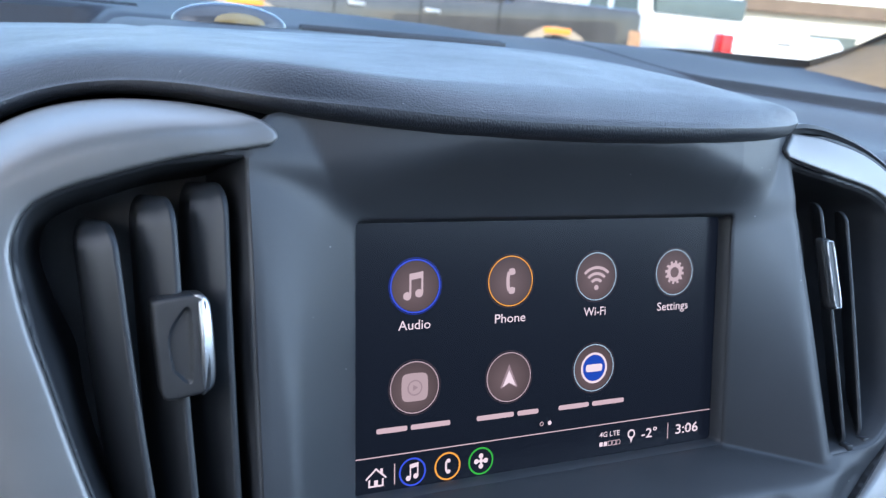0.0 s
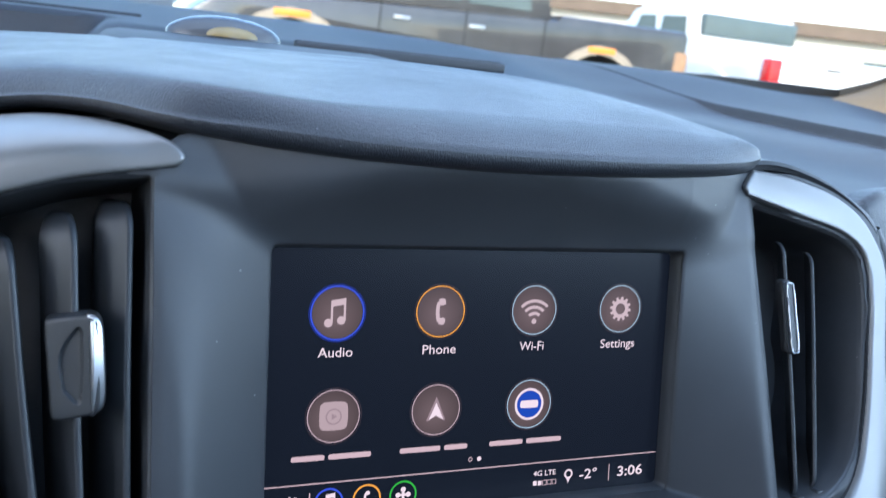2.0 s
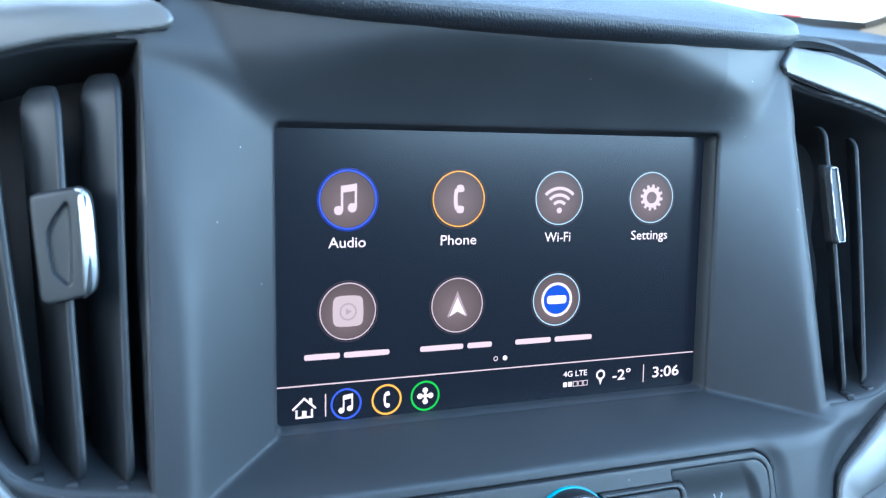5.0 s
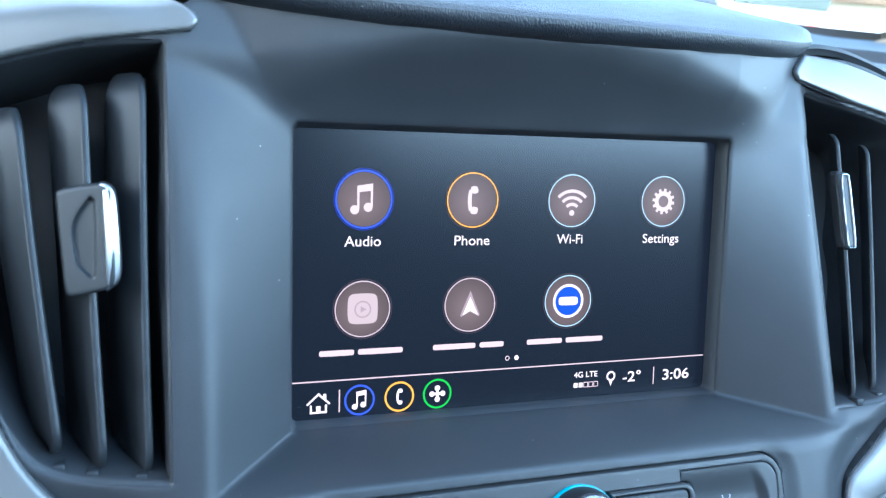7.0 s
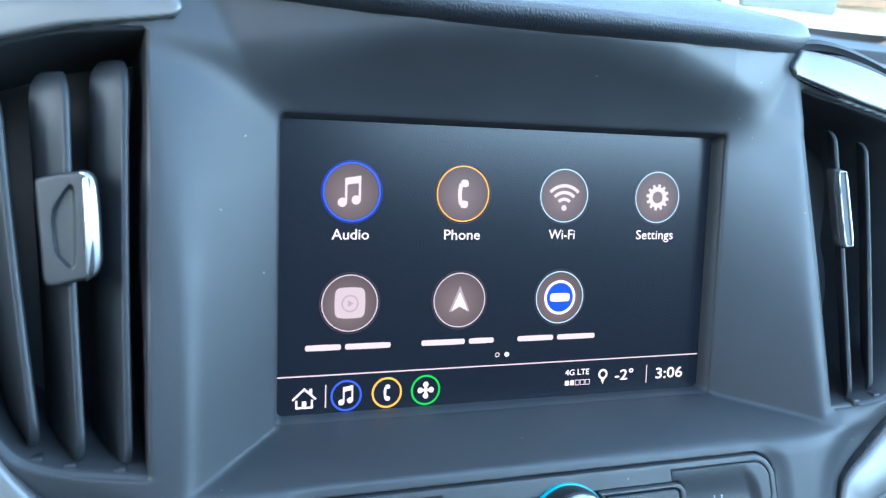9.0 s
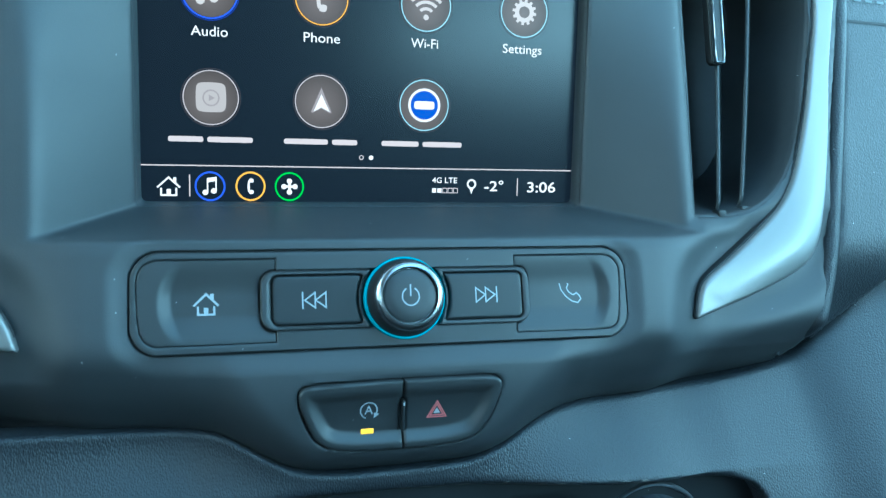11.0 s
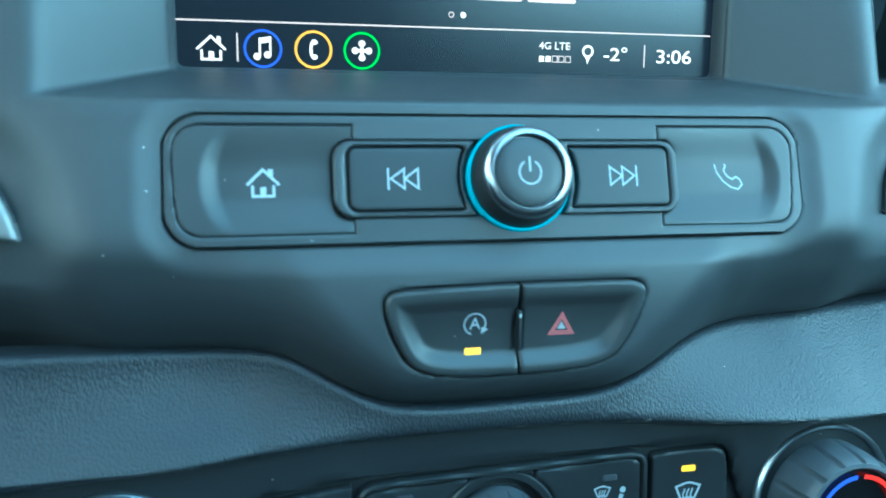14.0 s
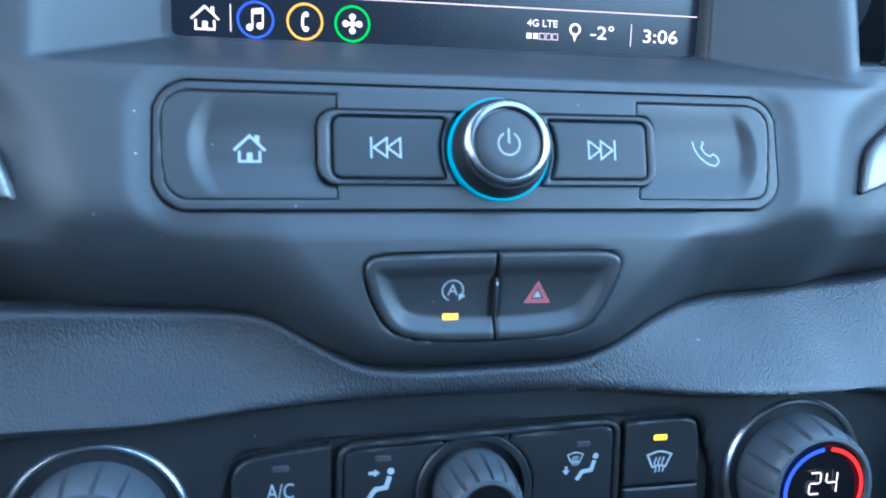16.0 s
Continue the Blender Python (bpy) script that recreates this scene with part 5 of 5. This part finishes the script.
def facing(side):
    t = thing("dash_facing", (300 * side, 0, -60), "soft grained dashboard facing with a stitched seam", "dashboard", "dashboard facings")
    if side > 0:
        out = poly(spline([(186, 40), (180, 64, 1), (200, 71), (260, 74), (420, 75), (480, 58), (480, 20), (300, -28), (230, -60), (206, -78), (188, -92), (172, -103, 1), (166, -95), (171, -80), (177, -56), (182, -20), (188, 12)], 5))
        depth = lambda x, z: 1.0 - 0.28 * (61 - z) + 0.04 * (x - 190) + 22 * smooth(20, 88, z) * smooth(185, 260, x) + 16 * smooth(-60, -104, z)
        b = (156, 482, -112, 90)
    else:
        out = poly(spline([(-207, 8), (-230, 12), (-330, 12), (-380, 0), (-380, -120), (-260, -120), (-200, -100), (-192, -64), (-203, -28)], 5))
        depth = lambda x, z: -8 - 0.16 * (62 - z) + 0.25 * (-206 - x) + 0 * x
        b = (-382, -190, -122, 68)
    part("cushion", sheet(out, b, 2.0, depth, 4, 10), LEATHER, t)
    if side > 0:
        # rounded edge along the silver trim
        path = spline([(184, 54), (189, 38), (187.5, 18), (184.5, -2), (181, -24), (177.5, -46), (173.5, -68), (168, -86), (162, -98), (155, -106)], 6, False)
        rows = []
        for k, (x, z) in enumerate(path):
            d = path[min(k + 1, len(path) - 1)] - path[max(k - 1, 0)]
            nx, nz = d[1] / np.hypot(*d), -d[0] / np.hypot(*d)
            y = float(skin(x, z)) + 3.0 + 15 * float(smooth(-90, -106, z))
            rows.append([(x + nx * u, y - 3.2 * v, z + nz * u) for u, v in ((4.6, -3.0), (4.2, -0.4), (3.2, 0.5), (1.6, 0.95), (0, 1.0), (-1.6, 0.8), (-2.8, 0.2), (-3.4, -0.8), (-3.6, -3.0))])
        part("edge_roll", loft(rows), LEATHER, t, "dark grained edge roll")
        for k in range(26):
            x = 192 + k * 6.0
            part("stitch", stroke([(x, 33 - (x - 192) * 0.01), (x + 3.6, 33 - (x + 3.6 - 192) * 0.01)], 0.9, None, lambda a, c: depth(a, c) - 0.4), THREAD, t)
        part("seam", stroke([(189, 24.0), (300, 23.0), (470, 21.0)], 1.1, None, lambda a, c: depth(a, c) - 0.2), DARK, t)
    else:
        for k in range(4):
            x = -212 - k * 5.0
            part("stitch", stroke([(x, 15.0), (x - 3.4, 15.2)], 0.9, None, lambda a, c: depth(a, c) - 0.4), THREAD, t)
        part("seam", stroke([(-208, 12.0), (-240, 12.4)], 1.4, None, lambda a, c: depth(a, c) - 0.3), DARK, t)


facing(1)
facing(-1)


def side_lip():
    """The dark edge strip over the passenger side trim."""
    t = thing("edge_strip", (150, 0, 80), "dark moulded strip along the silver trim", "trim")
    rows = []
    for k in range(30):
        f = k / 29
        x, z = spline([(113, 77.5), (125, 79), (140, 77.6), (160, 71.5), (176, 62), (184, 52)], 6, False)[k]
        y = float(skin(x, z))
        w = 1.2 - 0.95 * f
        rows.append([(x, y + 8, z - 4), (x, y - w, z - 2.5), (x + 0.3 * w, y - 2.2 * w, z - 2.5 + 2.2 * w), (x + 0.9 * w, y - 1.2 * w, z - 2.5 + 3.9 * w), (x + 1.5 * w, y + 4, z - 2.5 + 4.7 * w), (x + 2 * w, y + 18, z - 2.5 + 3.5 * w)])
    part("strip", loft(rows), HVAC, t)


side_lip()

# ---------------------------------------------------------------- cabin shell
CLOTH = material("grey headliner cloth", (0.20, 0.20, 0.205), 0.9, vary=0.06, vary_scale=30)
TRIM = material("dark grey cabin trim", (0.07, 0.07, 0.074), 0.7, vary=0.08, vary_scale=20)
PILLAR = material("beige pillar cloth", (0.23, 0.17, 0.10), 0.85, vary=0.06, vary_scale=30)
CARPET = material("black carpet", (0.03, 0.03, 0.032), 0.95, vary=0.2, vary_scale=80)
GLASS = bpy.data.materials.new("clear glass")
GLASS.use_nodes = True
gb = GLASS.node_tree.nodes["Principled BSDF"]
gb.inputs["Transmission Weight"].default_value = 1.0
gb.inputs["Roughness"].default_value = 0.0
gb.inputs["IOR"].default_value = 1.02
gb.inputs["Base Color"].default_value = (0.93, 0.97, 0.96, 1)

# headliner with an assumed gap over the front seats, added for overhead light
ceiling = tagged(new("cabin_ceiling"), "pale grey cloth headliner with a gap added for overhead light", "ceiling", kind="structure")
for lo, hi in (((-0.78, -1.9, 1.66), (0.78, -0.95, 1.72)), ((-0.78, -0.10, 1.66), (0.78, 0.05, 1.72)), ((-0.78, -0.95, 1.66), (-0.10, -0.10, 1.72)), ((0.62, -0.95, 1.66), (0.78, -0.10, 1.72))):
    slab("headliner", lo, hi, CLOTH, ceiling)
tagged(slab("cabin_floor", (-0.80, -1.9, 0.28), (0.80, 0.70, 0.34), CARPET), "black carpeted car floor", "floor", kind="structure")
tagged(slab("cabin_rear_wall", (-0.80, -1.96, 0.34), (0.80, -1.90, 1.20), TRIM), "dark grey rear cabin trim", "wall", kind="structure")
# unseen wall, added to keep rear window light off the lower dashboard
tagged(slab("rear_light_block", (-0.80, -0.78, 0.34), (0.80, -0.70, 1.27), TRIM), "unseen dark grey wall added to block low light from the rear", "wall", kind="structure")
tagged(slab("firewall", (-0.80, 0.70, 0.34), (0.80, 0.76, 1.12), CARPET), "black lined firewall below the windscreen", "wall", kind="structure")
# unseen wall, added in place of a rear window to shut out its light
tagged(slab("cabin_rear_upper", (-0.80, -1.96, 1.20), (0.80, -1.90, 1.70), TRIM), "unseen dark wall added to shut out light from the rear", "wall", kind="structure")
# unseen wall, added to cut side light where a driver would shade it
tagged(slab("driver_light_block", (-0.84, -0.62, 1.08), (-0.78, -0.40, 1.68), TRIM), "unseen dark wall added to cut light from the driver's side", "wall", kind="structure")
for sx in (-1, 1):
    a, b = sorted((0.80 * sx, 0.86 * sx))
    tagged(slab("door_panel", (a, -1.9, 0.34), (b, 0.70, 1.08), TRIM), "grey moulded door lining below the side windows", "door", "door linings", "structure")
    for y0, y1 in ((-0.62, -0.54), (-1.96, -1.80)):
        a, b = sorted((0.76 * sx, 0.84 * sx))
        tagged(slab("pillar", (a, y0, 1.08), (b, y1, 1.68), TRIM), "grey roof pillar between the side windows", "pillar", "roof pillars", "structure")
    # windscreen pillar, leaning back from the cowl to the roof
    V, F = [], []
    for f in np.linspace(0, 1, 12):
        x, y, z = sx * (1.03 - 0.24 * f), 0.62 - 0.60 * f, 1.06 + 0.62 * f
        for dx, dy in ((-0.04, -0.03), (0.04, -0.03), (0.05, 0.03), (-0.03, 0.04)):
            V.append((x + dx * 1.0, y + dy, z))
    for i in range(11):
        for k in range(4):
            F.append((i * 4 + k, i * 4 + (k + 1) % 4, (i + 1) * 4 + (k + 1) % 4, (i + 1) * 4 + k))
    tagged(solid("windscreen_pillar", V, F, PILLAR), "beige pillar trim beside the windscreen", "pillar", "windscreen pillars", "structure")
ws = tagged(solid("windscreen", [(-1.0, 0.74, 1.125), (1.0, 0.74, 1.125), (0.86, 0.04, 1.70), (-0.86, 0.04, 1.70), (-1.0, 0.745, 1.128), (1.0, 0.745, 1.128), (0.86, 0.045, 1.703), (-0.86, 0.045, 1.703)], [(0, 1, 2, 3), (7, 6, 5, 4), (0, 4, 5, 1), (1, 5, 6, 2), (2, 6, 7, 3), (3, 7, 4, 0)], GLASS), "clear raked windscreen glass", "windscreen", kind="structure")
ws.visible_shadow = False


def pillar_edge(f):
    """The line along which the pillar trim meets the windscreen."""
    return Vector((0.893 + 0.12 * f, 0.712 - 0.115 * f, 1.147 + 0.098 * f ** 1.1))


def pillar_foot():
    """The rounded foot of the pillar trim where it meets the dashboard corner."""
    V, F = [], []
    n, m = 18, 8
    for i in range(n + 1):
        f = i / n
        top = pillar_edge(f)
        low = Vector((0.795 + 0.012 * f, 0.64 - 0.32 * f, 1.138 - 0.055 * f))
        for k in range(m + 1):
            u = k / m
            p = low.lerp(top, u)
            b = math.sin(math.pi * u) * 0.018 * (0.4 + f)
            V.append((p.x - 0.6 * b, p.y - b, p.z + 0.5 * b))
        V += [(top.x + 0.03, top.y + 0.01, top.z - 0.01), (top.x + 0.03, low.y, low.z - 0.03), (low.x, low.y, low.z - 0.03)]
    w = m + 4
    for i in range(n):
        for k in range(w):
            F.append((i * w + k, i * w + (k + 1) % w, (i + 1) * w + (k + 1) % w, (i + 1) * w + k))
    F += [tuple(range(w))[::-1], tuple(n * w + k for k in range(w))]
    tagged(solid("pillar_foot", V, F, PILLAR), "beige rounded pillar foot on the dashboard corner", "trim")


pillar_foot()

FRIT = material("black windscreen edge", (0.006, 0.006, 0.006), 0.4)
V, F = [], []
for x in np.linspace(-1.0, 0.90, 41):
    top = 1.146 + 0.012 * smooth(0.30, 0.70, x)
    V += [(x, 0.700, 1.118), (x, 0.708, top), (x, 0.730, top), (x, 0.738, 1.118)]
for i in range(40):
    for k in range(4):
        F.append((i * 4 + k, (i + 1) * 4 + k, (i + 1) * 4 + (k + 1) % 4, i * 4 + (k + 1) % 4))
b = len(V)
for f in np.linspace(0, 1, 15):
    p, r = pillar_edge(f), 0.010 - 0.0065 * smooth(0, 0.35, f)
    V += [(p.x - 0.01, p.y, p.z - r), (p.x - 0.01, p.y, p.z + r), (p.x + 0.012, p.y + 0.012, p.z + r), (p.x + 0.012, p.y + 0.012, p.z - r)]
for i in range(14):
    for k in range(4):
        F.append((b + i * 4 + k, b + (i + 1) * 4 + k, b + (i + 1) * 4 + (k + 1) % 4, b + i * 4 + (k + 1) % 4))
tagged(solid("windscreen_edge", V, F, FRIT), "black seal along the foot of the windscreen", "seal", kind="structure")

# ---------------------------------------------------------------- car park outside
ASPHALT = material("worn asphalt with old snow", (0.06, 0.06, 0.062), 0.85, vary=0.35, vary_scale=0.6)
tagged(solid("ground", [(-400, -400, 0), (400, -400, 0), (400, 400, 0), (-400, 400, 0)], [(0, 1, 2, 3)], ASPHALT), "grey asphalt car park reaching to the horizon", "ground", kind="structure")
WHITE = material("glossy white car paint", (0.80, 0.80, 0.79), 0.3, coat=0.6, vary=0.03, vary_scale=3)
GREYCAR = material("dusty dark grey car paint", (0.050, 0.048, 0.048), 0.32, coat=0.6, vary=0.25, vary_scale=3)
TAN = material("dusty grey-brown flare", (0.30, 0.25, 0.19), 0.6, vary=0.15, vary_scale=6)
TYRE = material("black tyre rubber", (0.02, 0.02, 0.02), 0.85, vary=0.2)
RIM = material("silver alloy", (0.5, 0.5, 0.5), 0.35, 0.8, vary=0.05)
CARGLASS = material("dark car glass", (0.09, 0.115, 0.115), 0.25, spec=0.3, vary=0.1, vary_scale=2)
TAIL = material("red tail lamp", (0.60, 0.02, 0.02), 0.25, vary=0.1)
LAMPGLASS = material("smoked amber lamp", (0.30, 0.17, 0.09), 0.3, vary=0.2, vary_scale=8)
PALELAMP = material("clear cover and glare-paled lamp", (0.62, 0.64, 0.66), 0.25, vary=0.1, vary_scale=8)
MARK = material("orange side marker", (0.75, 0.25, 0.03), 0.3)


def outline_solid(name, pts, x0, x1, mat, parent, bevel=0.03):
    """A side outline in (y, z), given width from x0 to x1, with its edges rounded."""
    bm = bmesh.new()
    vs = [bm.verts.new((x0, p[0], p[1])) for p in pts]
    f = bm.faces.new(vs)
    r = bmesh.ops.extrude_face_region(bm, geom=[f])
    for v in r["geom"]:
        if isinstance(v, bmesh.types.BMVert):
            v.co.x = x1
    bmesh.ops.recalc_face_normals(bm, faces=bm.faces[:])
    if bevel:
        bmesh.ops.bevel(bm, geom=bm.edges[:], offset=bevel, segments=2, profile=0.6, affect="EDGES")
    me = bpy.data.meshes.new(name)
    bm.to_mesh(me)
    bm.free()
    me.materials.append(mat)
    me.shade_smooth()
    me.set_sharp_from_angle(angle=radians(35))
    ob = new(name, me)
    ob.parent = parent
    return ob


def pickup(paint, flare, lamp, far_lamp, m, label):
    """A crew-cab pickup, its nose towards +y, its left rear corner at the origin."""
    t = new("pickup_truck")
    tagged(t, label, "pickup truck", "parked pickups")
    W_ = 1.95
    low, tall, white = (0.86, 0.44, 0.88) if flare is paint else (0.76, 0.38, 1.03)
    arch = lambda yc, r, n=9: [(yc + r * math.cos(math.pi * k / (n - 1)), 0.45 + r * math.sin(math.pi * k / (n - 1))) for k in range(n)]
    lower = [(0.0, 0.55), (0.0, 1.30), (0.05, 1.36), (1.75, 1.36), (1.80, 1.30), (4.15, 1.24), (5.45, 1.14), (5.68, 1.0), (5.70, 0.5), (5.4, 0.45)] + arch(4.75, 0.58) + [(1.80, 0.42)] + arch(1.20, 0.58) + [(0.2, 0.45)]
    outline_solid("body", lower, 0, W_, paint, t)
    cab = [(1.80, 1.28), (1.98, 1.88), (2.25, 1.97), (3.35, 1.97), (3.75, 1.83), (4.35, 1.24)]
    outline_solid("cab", cab, 0.10, W_ - 0.10, paint, t, 0.05)
    slab("rear_window", (0.17, 1.80, 1.53), (W_ - 0.17, 1.95, 1.84), CARGLASS, t, 0.03)
    for x in (0.085, W_ - 0.10):
        for ya, yb in ((2.10, 2.85), (2.95, 3.75)):
            outline_solid("side_window", [(ya, 1.36), (ya + 0.08, 1.78), (yb - (0.28 if yb > 3.5 else 0.04), 1.78), (yb, 1.36)], x, x + 0.015, CARGLASS, t, 0)
    for y in (1.20, 4.75):
        for x in (0.02, W_ - 0.28):
            w = new("wheel")
            w.parent = t
            w.location = (x, y, 0.40)
            V, F = [], []
            prof = [(0.20, 0.0), (0.30, -0.01), (0.38, 0.01), (0.40, 0.05), (0.40, 0.21), (0.38, 0.25), (0.30, 0.26), (0.20, 0.26)]
            n = 40
            for k in range(n):
                a = 2 * math.pi * k / n
                for r, h in prof:
                    V.append((h, r * math.cos(a), r * math.sin(a)))
            for k in range(n):
                for i in range(len(prof)):
                    j = (i + 1) % len(prof)
                    F.append((k * 8 + i, k * 8 + j, ((k + 1) % n) * 8 + j, ((k + 1) % n) * 8 + i))
            solid("tyre", V, F, TYRE, w)
            V = [(0.03, 0.215 * math.cos(2 * math.pi * k / 24), 0.215 * math.sin(2 * math.pi * k / 24)) for k in range(24)] + [(0.22, 0.215 * math.cos(2 * math.pi * k / 24), 0.215 * math.sin(2 * math.pi * k / 24)) for k in range(24)]
            F = [tuple(range(24)), tuple(range(47, 23, -1))] + [(k, (k + 1) % 24, 24 + (k + 1) % 24, 24 + k) for k in range(24)]
            solid("rim", V, F, RIM, w)
    for x in (-0.035, W_ - 0.03):
        for yc in (1.20, 4.75):
            n = 13
            pts = [(yc + 0.68 * math.cos(math.pi * k / (n - 1)), 0.45 + 0.66 * math.sin(math.pi * k / (n - 1))) for k in range(n)] + [(yc - 0.57 * math.cos(math.pi * k / (n - 1)), 0.45 + 0.57 * math.sin(math.pi * k / (n - 1))) for k in range(n)]
            outline_solid("wheel_flare", pts, x, x + 0.065, flare, t, 0)
            if flare is not paint:
                slab("side_marker", (x - 0.01 if x < 0 else x + 0.06, yc - 0.18, 1.03), (x + 0.005 if x < 0 else x + 0.075, yc + 0.18, 1.09), MARK, t, 0.004)
    for yc in (1.20, 4.75):
        slab("wheel_well", (0.30, yc - 0.62, 0.42), (W_ - 0.30, yc + 0.62, 1.10), DARK, t)
    for x in (-0.012, W_ - 0.16):
        l = slab("tail_lamp", (x, -0.03, low), (x + 0.172, 0.16, low + tall), lamp if x < 0 else far_lamp, t, 0.02)
        slab("reversing_light", (x + 0.03, -0.036, white), (x + 0.15, -0.02, white + 0.10), PALELAMP, l, 0.006)
    slab("tailgate_handle", (W_ / 2 - 0.12, -0.012, 1.22), (W_ / 2 + 0.12, 0.02, 1.26), DARK, t, 0.006)
    slab("bumper", (0.02, -0.12, 0.50), (W_ - 0.02, 0.10, 0.72), paint, t, 0.04)
    for ya in (2.9, 3.75):
        slab("door_handle", (-0.03, ya - 0.22, 1.12), (0.0, ya - 0.04, 1.16), RIM, t, 0.008)
    for ya in (1.95, 2.90, 3.85):
        slab("door_gap", (-0.004, ya - 0.008, 0.55), (0.0, ya + 0.008, 1.30), DARK, t)
    t.matrix_basis = m
    return t


# its far tail lamp is pale instead of red, glare put into the colour
pickup(WHITE, WHITE, TAIL, PALELAMP, pose(7.54, 8.13, 0, 0, 0, -4), "white crew-cab pickup parked in the sun, tailgate closed")
pickup(GREYCAR, TAN, LAMPGLASS, LAMPGLASS, pose(6.3, 8.2, 0, 0, 0, 91) @ Matrix.Diagonal((1, 1, 1.08, 1)), "dusty dark grey pickup with pale wheel flares, parked side-on")


def hatchback(m, paint, label):
    t = new("parked_car")
    tagged(t, label, "car", "parked cars")
    low = [(0, 0.35), (0, 0.9), (0.15, 1.0), (3.2, 0.98), (4.2, 0.82), (4.4, 0.6), (4.4, 0.32)]
    outline_solid("body", low, 0, 1.78, paint, t, 0.05)
    outline_solid("cabin", [(0.1, 0.96), (0.5, 1.45), (2.1, 1.50), (2.6, 1.42), (3.3, 0.96)], 0.12, 1.66, CARGLASS, t, 0.08)
    outline_solid("roof", [(0.45, 1.44), (0.6, 1.52), (2.1, 1.56), (2.55, 1.46)], 0.14, 1.64, paint, t, 0.03)
    for y in (0.85, 3.5):
        for x in (-0.01, 1.57):
            V = [(x + h, y + 0.32 * math.cos(2 * math.pi * k / 24), 0.32 + 0.32 * math.sin(2 * math.pi * k / 24)) for h in (0, 0.22) for k in range(24)]
            solid("wheel", V, [tuple(range(24)), tuple(range(47, 23, -1))] + [(k, (k + 1) % 24, 24 + (k + 1) % 24, 24 + k) for k in range(24)], TYRE, t)
    t.matrix_basis = m


hatchback(pose(6.2, 17.5, 0, 0, 0, 80), GREYCAR, "dark hatchback parked further back in the car park")
SIDING = material("cream painted siding", (0.62, 0.58, 0.50), 0.8, vary=0.06, vary_scale=1)
EAVE = material("brown fascia board", (0.14, 0.10, 0.07), 0.7, vary=0.15, vary_scale=1)


def warehouse():
    t = new("low_building")
    tagged(t, "long low cream building with a brown roof edge", "building")
    t.location = (52, 38, 0)
    t.rotation_euler = (0, 0, radians(-40))
    slab("wall", (-40, 0, 0), (40, 12, 3.6), SIDING, t)
    slab("roof", (-41, -0.8, 3.6), (41, 13, 4.5), EAVE, t)
    for k in range(8):
        slab("window", (-34 + k * 9, -0.05, 1.0), (-31 + k * 9, 0.02, 2.4), CARGLASS, t)


warehouse()

SNOW = material("sunlit snow", (0.82, 0.83, 0.85), 0.8, bump=("grain", 6, 0.6, 0.05), vary=0.05, vary_scale=2)


def snow_bank():
    V, F = [], []
    n, m = 40, 14
    for i in range(n + 1):
        for j in range(m + 1):
            u, v = i / n, j / m
            h = math.sin(math.pi * v) ** 0.8 * math.sin(math.pi * u) ** 0.5
            x, y = -5 + 10 * u, -1.6 + 3.2 * v
            V.append((x, y, 1.25 * h * (0.8 + 0.35 * noise.noise((x * 0.6, y * 0.9, 3))) - 0.02))
    for i in range(n):
        for j in range(m):
            F.append((i * (m + 1) + j, (i + 1) * (m + 1) + j, (i + 1) * (m + 1) + j + 1, i * (m + 1) + j + 1))
    ob = tagged(solid("snow_bank", V, F, SNOW, sharp=80), "ploughed white snow bank at the edge of the car park", "snow bank")
    ob.matrix_basis = pose(16.5, 9.5, 0, 0, 0, -35)


snow_bank()
